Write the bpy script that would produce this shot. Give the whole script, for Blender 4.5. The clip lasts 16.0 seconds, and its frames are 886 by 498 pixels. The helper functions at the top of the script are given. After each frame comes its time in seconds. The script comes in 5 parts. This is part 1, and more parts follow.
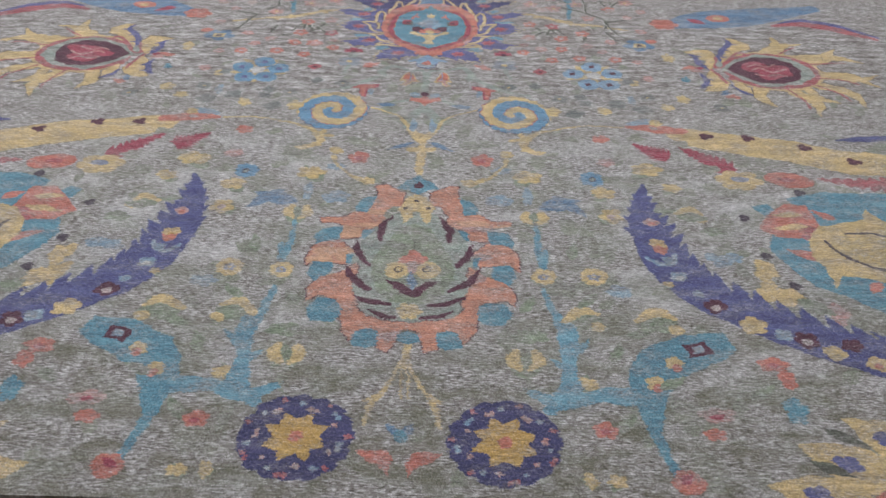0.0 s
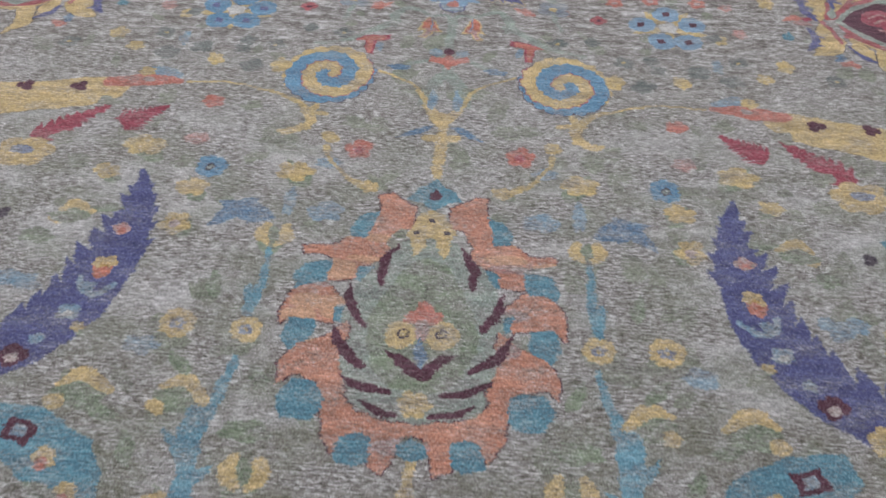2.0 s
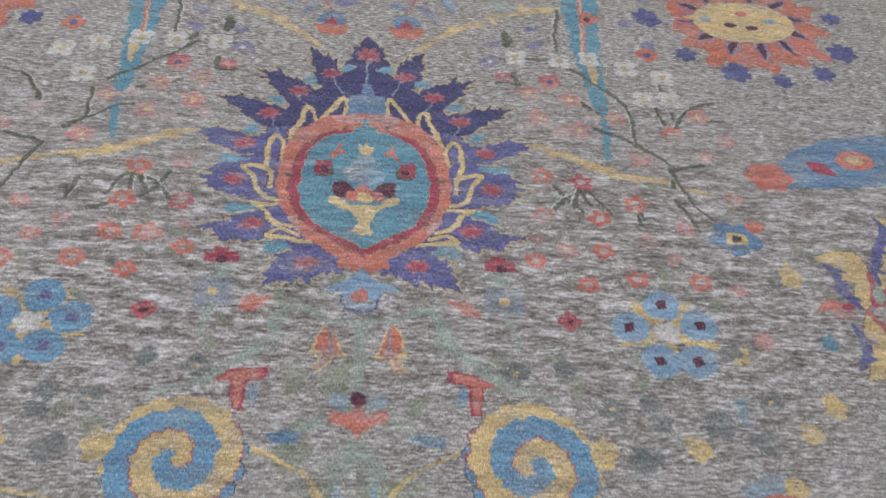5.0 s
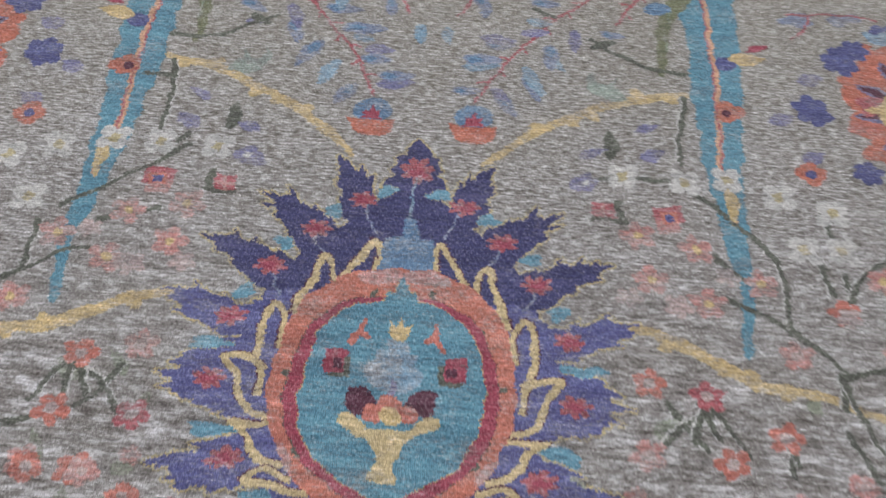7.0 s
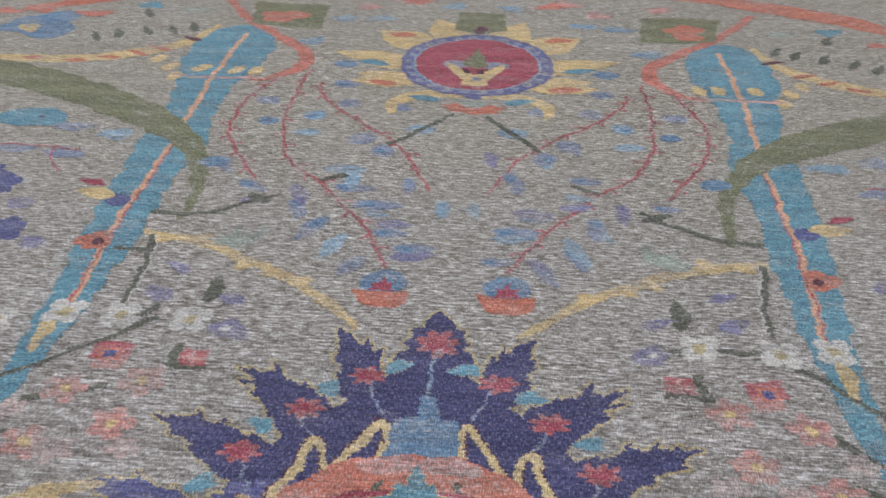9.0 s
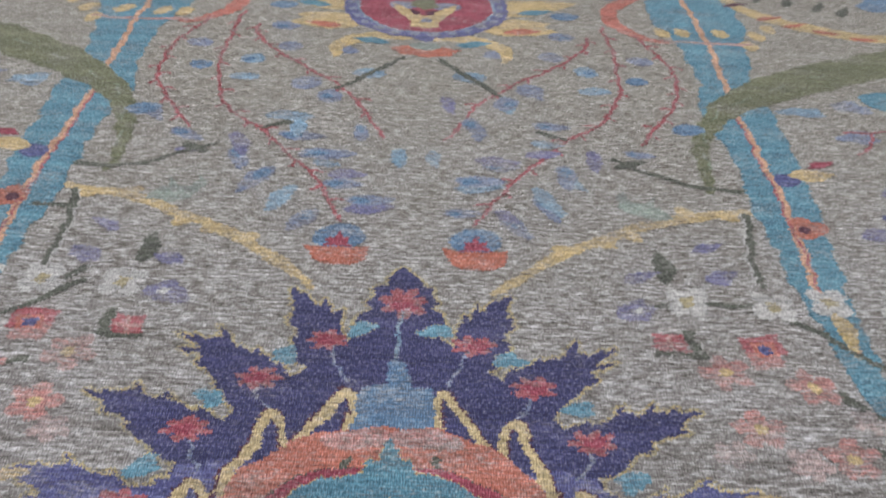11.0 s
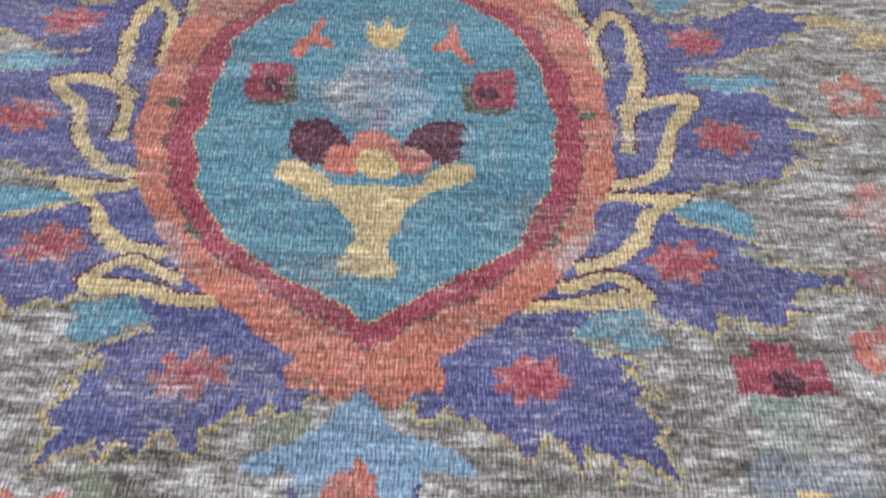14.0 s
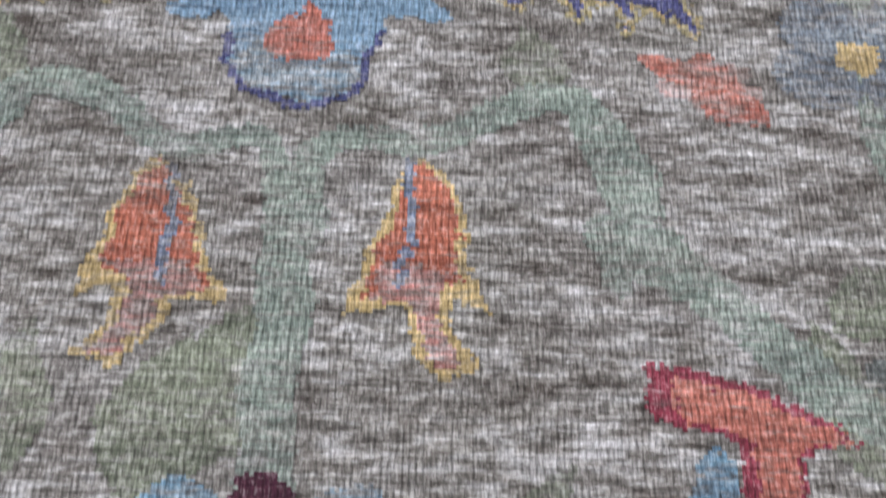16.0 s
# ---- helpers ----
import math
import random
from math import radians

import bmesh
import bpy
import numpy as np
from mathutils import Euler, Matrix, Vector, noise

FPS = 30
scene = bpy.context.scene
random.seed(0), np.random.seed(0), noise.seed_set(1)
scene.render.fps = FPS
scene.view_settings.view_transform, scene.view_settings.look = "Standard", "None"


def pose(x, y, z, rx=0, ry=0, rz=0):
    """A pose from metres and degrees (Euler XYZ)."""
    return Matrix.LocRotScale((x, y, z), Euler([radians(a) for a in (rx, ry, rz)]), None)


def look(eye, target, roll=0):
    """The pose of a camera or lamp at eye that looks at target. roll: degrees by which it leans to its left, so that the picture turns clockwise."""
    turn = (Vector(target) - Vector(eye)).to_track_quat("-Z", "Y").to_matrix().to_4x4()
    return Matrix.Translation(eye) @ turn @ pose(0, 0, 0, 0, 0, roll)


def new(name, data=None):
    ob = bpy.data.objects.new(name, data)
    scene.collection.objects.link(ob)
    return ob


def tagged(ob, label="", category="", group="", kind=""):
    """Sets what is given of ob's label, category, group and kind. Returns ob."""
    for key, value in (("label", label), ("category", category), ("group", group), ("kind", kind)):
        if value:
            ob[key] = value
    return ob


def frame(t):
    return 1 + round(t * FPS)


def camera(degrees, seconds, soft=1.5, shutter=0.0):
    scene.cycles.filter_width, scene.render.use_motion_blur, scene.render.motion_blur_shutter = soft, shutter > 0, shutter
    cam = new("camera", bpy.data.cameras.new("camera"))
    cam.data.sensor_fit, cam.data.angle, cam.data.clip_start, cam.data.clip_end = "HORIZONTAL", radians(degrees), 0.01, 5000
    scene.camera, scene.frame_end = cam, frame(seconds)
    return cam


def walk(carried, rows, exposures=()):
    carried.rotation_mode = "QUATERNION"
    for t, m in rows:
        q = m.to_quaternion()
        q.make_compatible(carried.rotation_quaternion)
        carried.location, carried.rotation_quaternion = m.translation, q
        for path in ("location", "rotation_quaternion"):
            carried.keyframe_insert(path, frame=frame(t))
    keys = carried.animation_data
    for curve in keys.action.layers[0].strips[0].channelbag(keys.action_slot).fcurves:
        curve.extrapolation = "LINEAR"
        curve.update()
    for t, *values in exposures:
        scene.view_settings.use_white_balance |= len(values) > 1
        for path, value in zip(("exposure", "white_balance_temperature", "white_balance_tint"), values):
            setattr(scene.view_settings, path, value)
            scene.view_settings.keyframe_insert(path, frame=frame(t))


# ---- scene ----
cam = camera(49.4, 16.0, soft=1.65, shutter=0.35)
PATH = [
    (0, (0.077, 0.113, 1.332), (0.067, 1.699, 0.113), 1.3),
    (0.5, (0.027, 0.255, 1.308), (0.062, 1.816, 0.059), 2.4),
    (1, (0.057, 0.439, 1.277), (0.054, 1.964, -0.016), 1.8),
    (1.5, (0.108, 0.609, 1.25), (0.025, 2.051, -0.133), 0.3),
    (2, (0.07, 0.776, 1.234), (0.015, 2.163, -0.206), 1.7),
    (2.5, (0.03, 0.946, 1.223), (0.026, 2.33, -0.221), 3.2),
    (3, (0.07, 1.153, 1.216), (0.099, 2.497, -0.265), 3.7),
    (3.5, (0.1, 1.33, 1.213), (0.063, 2.636, -0.301), 2.4),
    (4, (0.056, 1.511, 1.221), (0.063, 2.796, -0.312), 4.5),
    (4.5, (-0.006, 1.67, 1.224), (0.157, 2.999, -0.262), 7.5),
    (4.7, (-0.021, 1.726, 1.232), (0.169, 3.046, -0.258), 8.4),
    (6.8, (0.044, 2.38, 1.117), (0.08, 3.568, -0.491), 5.3),
    (7, (0.057, 2.457, 1.079), (0.044, 3.637, -0.536), 4.1),
    (7.5, (0.087, 2.538, 0.932), (-0.028, 3.802, -0.614), 1.0),
    (8, (0.079, 2.518, 0.811), (-0.067, 4.016, -0.507), 0.8),
    (8.5, (0.075, 2.514, 0.731), (-0.094, 4.128, -0.438), 0.2),
    (8.7, (0.075, 2.515, 0.724), (-0.083, 4.167, -0.392), 0.4),
    (10.8, (0.024, 2.589, 0.649), (0.065, 4.234, -0.489), 3.2),
    (11, (0.026, 2.599, 0.641), (0.054, 4.218, -0.532), 3.0),
    (11.5, (0.021, 2.608, 0.615), (0.045, 4.161, -0.646), 3.0),
    (12, (0.016, 2.611, 0.592), (0.043, 4.092, -0.752), 3.1),
    (12.5, (0.01, 2.607, 0.57), (0.052, 4.01, -0.854), 3.5),
    (13, (0.018, 2.601, 0.538), (0.066, 3.931, -0.955), 3.2),
    (13.5, (0.029, 2.591, 0.503), (0.084, 3.85, -1.051), 3.0),
    (14, (0.027, 2.577, 0.462), (0.083, 3.767, -1.144), 3.8),
    (14.5, (0.025, 2.569, 0.437), (0.081, 3.679, -1.226), 4.3),
    (15, (0.029, 2.56, 0.407), (0.089, 3.581, -1.312), 4.8),
    (15.5, (0.041, 2.537, 0.364), (0.098, 3.47, -1.404), 4.9),
    (16, (0.053, 2.523, 0.336), (0.088, 3.328, -1.495), 3.9),
]
walk(cam, [(t, look(eye, target, roll)) for t, eye, target, roll in PATH],
     exposures=[(0, 0.0), (1.5, -0.06), (4.5, -0.08), (7, -0.12), (11, -0.12), (12.5, 0.0), (14.5, 0.04), (16, -0.05)])


# ---- light: an even indoor light from ceiling panels, added out of view ----
world = bpy.data.worlds.new("world")
scene.world = world
world.use_nodes = True
world.node_tree.nodes["Background"].inputs[0].default_value = (0.75, 0.8, 0.9, 1)
world.node_tree.nodes["Background"].inputs[1].default_value = 0.3
CEILING = 3.0
PANELS = [(x, y) for x in (-2.6, -0.5, 1.6) for y in (1.7, 3.8, 5.9)]
PANEL_WATTS = 14.0


def unseen_ceiling_lamp(x, y):
    data = bpy.data.lights.new("unseen_panel_lamp", "AREA")
    data.shape, data.size, data.size_y = "RECTANGLE", 1.16, 0.56
    data.energy, data.color = PANEL_WATTS, (0.965, 0.985, 1.02)
    lamp = new("unseen_panel_lamp", data)
    lamp.matrix_world = pose(x, y, CEILING - 0.045)


for px, py in PANELS:
    unseen_ceiling_lamp(px, py)

# ---- materials ----


def lin(r, g, b):
    return tuple(((c / 255 + 0.055) / 1.055) ** 2.4 if c > 10 else c / 3294 for c in (r, g, b)) + (1,)


class Nodes:
    """Short hand for a material's node tree."""

    def __init__(self, name):
        self.mat = bpy.data.materials.new(name)
        self.mat.use_nodes = True
        self.tree = self.mat.node_tree
        self.bsdf = self.tree.nodes["Principled BSDF"]

    def add(self, kind, **inputs):
        node = self.tree.nodes.new(kind)
        for key, value in inputs.items():
            self.put(node, key.replace("_", " "), value)
        return node

    def put(self, node, key, value):
        socket = node.inputs[int(key[1:])] if key[0] == "i" and key[1:].isdigit() else node.inputs[key]
        if isinstance(value, bpy.types.NodeSocket):
            self.tree.links.new(value, socket)
        else:
            socket.default_value = value

    def math(self, op, a, b=0.0):
        node = self.add("ShaderNodeMath", i0=a, i1=b)
        node.operation = op
        return node.outputs[0]

    def mix(self, fac, a, b, blend="MIX"):
        node = self.tree.nodes.new("ShaderNodeMix")
        node.data_type, node.blend_type = "RGBA", blend
        for index, value in ((0, fac), (6, a), (7, b)):
            if isinstance(value, bpy.types.NodeSocket):
                self.tree.links.new(value, node.inputs[index])
            else:
                node.inputs[index].default_value = value
        return node.outputs[2]

    def noise(self, vector, scale, detail=3.0, rough=0.6):
        place = self.add("ShaderNodeMapping", Vector=vector, Scale=scale)
        node = self.add("ShaderNodeTexNoise", Vector=place.outputs[0], Scale=1.0, Detail=detail, Roughness=rough)
        return node.outputs[0]

    def ramp(self, value, low, high, out_low=0.0, out_high=1.0):
        node = self.add("ShaderNodeMapRange", i0=value, i1=low, i2=high, i3=out_low, i4=out_high)
        return node.outputs[0]


KNOT_X, KNOT_Y = 0.00165, 0.0016


GREYS = (lin(145, 141, 139), lin(213, 212, 217), lin(86, 79, 76))


def pile(name, main, light, dark, streak=0.5, fade=0.0, ground=False):
    """Clipped wool pile: colour streaks along the weft, ribs of knots along the warp, fine fibres; fade lets the grey ground through."""
    n = Nodes(name)
    where = n.add("ShaderNodeTexCoord").outputs["Object"]
    split = n.add("ShaderNodeSeparateXYZ", Vector=where).outputs
    x, y = split[0], split[1]
    wide = n.noise(where, (15, 58, 1), 3.0, 0.55)
    fine = n.noise(where, (56, 185, 1), 5.0, 0.68)
    fibre = n.noise(where, (900, 150, 1), 3.0, 0.7)
    weft = n.noise(where, (26, 560, 1), 2.0, 0.6)
    glint = n.noise(where, (260, 300, 1), 4.0, 0.72)
    thread = n.noise(where, (62, 300, 1), 4.0, 0.66)
    near = n.ramp(y, 2.72, 2.3, 0.05, 0.95)
    far = n.ramp(y, 2.98, 3.4)
    coarse = n.math("ADD", n.math("MULTIPLY", fine, 0.6), n.math("MULTIPLY", wide, 0.4))
    slim = n.math("ADD", n.math("MULTIPLY", thread, 0.85), n.math("MULTIPLY", fine, 0.15))
    finer = n.math("MAXIMUM", near, n.math("MULTIPLY", far, 0.85))
    blend = n.math("ADD", n.math("MULTIPLY", slim, finer), n.math("MULTIPLY", coarse, n.math("SUBTRACT", 1.0, finer)))

    def toned(m_, l_, d_, gain):
        tone = n.math("ADD", 0.5, n.math("MULTIPLY", n.math("SUBTRACT", blend, 0.5), gain))
        lower = n.mix(n.ramp(tone, 0.0, 0.5), d_, m_)
        return n.mix(n.ramp(tone, 0.5, 1.0), lower, l_)

    colour = toned(main, light, dark, n.math("ADD", n.ramp(y, 2.7, 3.1, 5.3, 4.2), n.ramp(y, 3.1, 3.5, 0.0, 1.2)) if ground else 4.6 * streak)
    if fade:
        bald = n.noise(where, (110, 430, 5), 4.0, 0.68)
        faint = n.noise(where, (14, 26, 3), 3.0, 0.55)
        wear = n.math("ADD", n.math("MULTIPLY", bald, 0.62), n.math("MULTIPLY", faint, 0.38))
        wear = n.math("ADD", wear, n.ramp(y, 2.8, 2.2, 0.0, 0.03))
        through_ = n.ramp(wear, 0.575 - 0.24 * fade, 0.70 - 0.2 * fade)
        colour = n.mix(n.math("MULTIPLY", through_, min(0.92, 0.5 + fade)), colour, toned(*GREYS, 3.8))
    if ground:
        # white glints of the pile, painted into the colour as short streaks
        colour = n.mix(n.math("MULTIPLY", finer, n.ramp(thread, 0.57, 0.66, 0.0, 0.56)), colour, lin(224, 224, 226))
        colour = n.mix(n.math("MULTIPLY", finer, n.ramp(thread, 0.43, 0.35, 0.0, 0.6)), colour, lin(74, 70, 62))
        lot = n.ramp(y, 2.6, 2.1, 0.04, 0.62)
        # bluish-white patches over the near half, fewer at the very end
        white_patch = n.math("MULTIPLY", n.ramp(n.noise(where, (4.5, 8.5, 1), 5.0, 0.66), 0.47, 0.64), n.ramp(y, 1.4, 1.75, 0.35, 1.0))
        colour = n.mix(n.math("MULTIPLY", lot, n.math("MULTIPLY", white_patch, 0.95)), colour, lin(206, 206, 210))
        moss_ = n.ramp(n.noise(where, (8, 13, 1), 4.0, 0.62), 0.47, 0.6)
        colour = n.mix(n.math("MULTIPLY", lot, n.math("MULTIPLY", moss_, 0.72)), colour, lin(118, 125, 106))
        scratch = n.ramp(n.noise(where, (330, 20, 1), 3.0, 0.6), 0.6, 0.7)
        colour = n.mix(n.math("MULTIPLY", lot, n.math("MULTIPLY", scratch, 0.5)), colour, lin(206, 206, 206))
        # dark olive mottling, stronger towards the near end
        dark_mottle = n.ramp(n.noise(where, (10, 17, 1), 5.0, 0.68), 0.46, 0.6)
        colour = n.mix(n.math("MULTIPLY", n.ramp(y, 1.85, 1.4, 0.1, 0.7), dark_mottle), colour, lin(100, 98, 80))
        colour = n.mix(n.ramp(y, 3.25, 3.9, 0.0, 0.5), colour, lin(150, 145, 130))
    abrash = n.noise(where, (5, 42, 2), 4.0, 0.62)
    uneven = 0.14 if ground else 0.32
    colour = n.mix(n.ramp(abrash, 0.5, 0.68, 0.0, uneven), colour, light)
    colour = n.mix(n.ramp(abrash, 0.5, 0.34, 0.0, uneven), colour, dark)
    wave = n.math("SINE", n.math("ADD", n.math("MULTIPLY", x, 2 * math.pi / 0.0025), n.math("ADD", n.math("MULTIPLY", glint, 4.0), n.math("MULTIPLY", wide, 9.0))))
    ribs = n.math("MAXIMUM", n.ramp(wave, -1.0, 0.0, 0.0, 1.0), n.ramp(glint, 0.47, 0.64, 0.0, 0.9))
    grain = n.math("MULTIPLY", n.ramp(fibre, 0.32, 0.68, 0.42, 1.54), n.ramp(glint, 0.32, 0.7, 0.7, 1.32))
    grain = n.math("MULTIPLY", grain, n.ramp(weft, 0.34, 0.66, 0.74, 1.26))
    shade = n.math("MULTIPLY", grain, n.ramp(ribs, 0.0, 1.0, 0.7, 1.04))
    tint = n.add("ShaderNodeCombineColor", i0=shade, i1=shade, i2=shade).outputs[0]
    colour = n.mix(1.0, colour, tint, "MULTIPLY")
    # worn pale fibre tips together with their white sparkle, painted into the colour
    worn = n.ramp(n.math("ADD", n.math("MULTIPLY", glint, 0.5), n.math("MULTIPLY", fibre, 0.5)), 0.52, 0.68, 0.0, 0.5)
    n.put(n.bsdf, "Base Color", n.mix(worn, colour, lin(200, 198, 200)))
    n.put(n.bsdf, "Roughness", 0.8)
    n.put(n.bsdf, "Specular IOR Level", 0.25)
    n.put(n.bsdf, "Sheen Weight", 0.18)
    n.put(n.bsdf, "Sheen Roughness", 0.4)
    relief = n.math("ADD", n.math("MULTIPLY", ribs, 0.7), n.math("ADD", n.math("MULTIPLY", fibre, 0.8), n.math("MULTIPLY", fine, 1.4)))
    bump = n.add("ShaderNodeBump", Strength=0.6, Distance=0.0012, Height=relief)
    n.put(n.bsdf, "Normal", bump.outputs[0])
    return n.mat


def dyed(name, r, g, b, fade=0.1, streak=0.42):
    r, g, b = (c * 0.87 + 17 for c in (r, g, b))
    main = lin(r, g, b)
    light = lin(min(255, r + 42), min(255, g + 42), min(255, b + 40))
    dark = lin(r * 0.66, g * 0.66, b * 0.7)
    return pile(name, main, light, dark, streak, fade)


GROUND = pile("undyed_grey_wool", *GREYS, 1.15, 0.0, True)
WOOL = {
    "purple": dyed("purple_wool", 80, 84, 143, 0.3), "navy": dyed("navy_wool", 50, 52, 102, 0.12), "khaki": dyed("khaki_wool", 184, 170, 126, 0.42), "honey": dyed("honey_wool", 208, 185, 136, 0.28), "aqua": dyed("aqua_wool", 96, 152, 178, 0.36), "apricot": dyed("apricot_wool", 200, 132, 108, 0.34), "ochre": dyed("ochre_wool", 196, 156, 82, 0.3), "indigo": dyed("indigo_wool", 68, 74, 132, 0.22),
    "teal": dyed("teal_wool", 80, 138, 163, 0.3), "blue": dyed("blue_wool", 92, 144, 184, 0.3), "sky": dyed("sky_wool", 116, 158, 190, 0.6), "ember": dyed("ember_wool", 196, 110, 92, 0.34), "powder": dyed("powder_wool", 124, 160, 194, 0.3),
    "amber": dyed("amber_wool", 206, 178, 122, 0.52), "pewter": dyed("pewter_wool", 122, 136, 154, 0.52), "slate": dyed("slate_wool", 112, 130, 168, 0.62), "steel": dyed("steel_wool", 84, 124, 164, 0.4),
    "coral": dyed("coral_wool", 194, 108, 94, 0.36), "rust": dyed("rust_wool", 190, 102, 80, 0.36), "pink": dyed("pink_wool", 206, 132, 126, 0.74),
    "blush": dyed("blush_wool", 196, 168, 166, 0.7), "crimson": dyed("crimson_wool", 154, 54, 76, 0.22), "brick": dyed("brick_wool", 168, 76, 86, 0.4),
    "maroon": dyed("maroon_wool", 74, 28, 50, 0.05), "sand": dyed("sand_wool", 208, 158, 126, 0.2), "gold": dyed("gold_wool", 208, 180, 124, 0.36), "straw": dyed("straw_wool", 206, 178, 116, 0.46),
    "cream": dyed("cream_wool", 200, 199, 198, 0.28), "sage": dyed("sage_wool", 120, 138, 112, 0.52), "olive": dyed("olive_wool", 106, 110, 80, 0.25),
    "moss": dyed("moss_wool", 80, 84, 74, 0.24), "mint": dyed("mint_wool", 142, 158, 150, 0.5), "ash": dyed("ash_wool", 104, 112, 112, 0.45), "ink": dyed("ink_wool", 58, 48, 64, 0.15),
    "faded": dyed("faded_sage_wool", 128, 136, 118, 0.55), "violet": dyed("violet_wool", 108, 108, 158, 0.58),
}


def plaster(name, r, g, b):
    n = Nodes(name)
    where = n.add("ShaderNodeTexCoord").outputs["Object"]
    n.put(n.bsdf, "Base Color", n.mix(n.ramp(n.noise(where, (3, 3, 3), 4.0), 0.3, 0.7), lin(r, g, b), lin(r * 0.94, g * 0.94, b * 0.93)))
    n.put(n.bsdf, "Roughness", 0.9)
    n.put(n.bsdf, "Normal", n.add("ShaderNodeBump", Strength=0.15, Distance=0.002, Height=n.noise(where, (120, 120, 120))).outputs[0])
    return n.mat


def plank_wood():
    n = Nodes("brown_wood")
    where = n.add("ShaderNodeTexCoord").outputs["Object"]
    grain = n.noise(where, (4, 90, 20), 5.0)
    each = n.add("ShaderNodeNewGeometry").outputs["Random Per Island"]
    base = n.mix(n.ramp(grain, 0.3, 0.7), lin(96, 58, 40), lin(140, 92, 66))
    n.put(n.bsdf, "Base Color", n.mix(n.math("MULTIPLY", each, 0.4), base, lin(84, 52, 38)))
    n.put(n.bsdf, "Roughness", 0.5)
    n.put(n.bsdf, "Normal", n.add("ShaderNodeBump", Strength=0.2, Distance=0.001, Height=grain).outputs[0])
    return n.mat


WHITE_PLASTER = plaster("white_plaster", 218, 216, 210)
CEILING_PLASTER = plaster("ceiling_plaster", 226, 226, 222)
WOOD = plank_wood()
SELVEDGE = dyed("selvedge_wool", 128, 112, 100)
GLOW = Nodes("panel_glow")
GLOW.put(GLOW.bsdf, "Emission Color", (0.965, 0.985, 1.02, 1))
GLOW.put(GLOW.bsdf, "Emission Strength", 4.0)
GLOW = GLOW.mat
METAL = Nodes("white_metal")
METAL.put(METAL.bsdf, "Base Color", lin(222, 222, 220))
METAL.put(METAL.bsdf, "Roughness", 0.4)
METAL = METAL.mat

# ---- the room ----


def boxes(bm, x0, x1, y0, y1, z0, z1, bevel=0.0):
    made = bmesh.ops.create_cube(bm, size=1)["verts"]
    for v in made:
        v.co = Vector(((x0 + x1) / 2 + v.co.x * (x1 - x0), (y0 + y1) / 2 + v.co.y * (y1 - y0), (z0 + z1) / 2 + v.co.z * (z1 - z0)))
    if bevel:
        edges = list({e for v in made for e in v.link_edges})
        bmesh.ops.bevel(bm, geom=edges, offset=bevel, segments=1, affect="EDGES")


def part(name, bm, material, parent=None, label=""):
    mesh = bpy.data.meshes.new(name)
    bm.to_mesh(mesh)
    bm.free()
    mesh.materials.append(material)
    ob = new(name, mesh)
    ob.parent = parent
    if label:
        tagged(ob, label)
    return ob


def slab(name, material, *size):
    bm = bmesh.new()
    boxes(bm, *size)
    return tagged(part(name, bm, material), kind="structure")


ROOM_X, ROOM_Y0, ROOM_Y1, PILE = 3.8, -2.0, 8.2, 0.010
bm = bmesh.new()
plank = random.Random(4)
row = ROOM_Y0
while row < ROOM_Y1:
    at = -ROOM_X - plank.random() * 1.2
    while at < ROOM_X:
        boxes(bm, max(at, -ROOM_X), min(at + 1.196, ROOM_X), row, row + 0.118, -PILE - 0.02, -PILE, 0.0015)
        at += 1.2
    row += 0.12
tagged(part("floor", bm, WOOD), "brown wooden plank floor under the carpet", "floor", kind="structure")
slab("subfloor", WHITE_PLASTER, -ROOM_X, ROOM_X, ROOM_Y0, ROOM_Y1, -0.2, -PILE - 0.022)
slab("wall_north", WHITE_PLASTER, -ROOM_X, ROOM_X, ROOM_Y1 + 0.003, ROOM_Y1 + 0.15, -0.2, CEILING)
slab("wall_south", WHITE_PLASTER, -ROOM_X, ROOM_X, ROOM_Y0 - 0.15, ROOM_Y0 - 0.003, -0.2, CEILING)
slab("wall_east", WHITE_PLASTER, ROOM_X + 0.003, ROOM_X + 0.15, ROOM_Y0 - 0.15, ROOM_Y1 + 0.15, -0.2, CEILING)
slab("wall_west", WHITE_PLASTER, -ROOM_X - 0.15, -ROOM_X - 0.003, ROOM_Y0 - 0.15, ROOM_Y1 + 0.15, -0.2, CEILING)
slab("ceiling", CEILING_PLASTER, -ROOM_X - 0.15, ROOM_X + 0.15, ROOM_Y0 - 0.15, ROOM_Y1 + 0.15, CEILING + 0.003, CEILING + 0.15)
# fixtures for the added lamps, never in view
for px, py in PANELS:
    bm = bmesh.new()
    for side in (-1, 1):
        boxes(bm, px - 0.62, px + 0.62, py + side * 0.305 - 0.015, py + side * 0.305 + 0.015, CEILING - 0.04, CEILING, 0.003)
        boxes(bm, px + side * 0.605 - 0.015, px + side * 0.605 + 0.015, py - 0.29, py + 0.29, CEILING - 0.04, CEILING, 0.003)
    light = tagged(part("unseen_ceiling_light", bm, METAL), "white square-edged ceiling panel light, switched on, added out of view", "ceiling light", "ceiling lights")
    bm = bmesh.new()
    boxes(bm, px - 0.59, px + 0.59, py - 0.29, py + 0.29, CEILING - 0.03, CEILING - 0.02)
    part("diffuser", bm, GLOW, light, "glowing white diffuser of an added light")

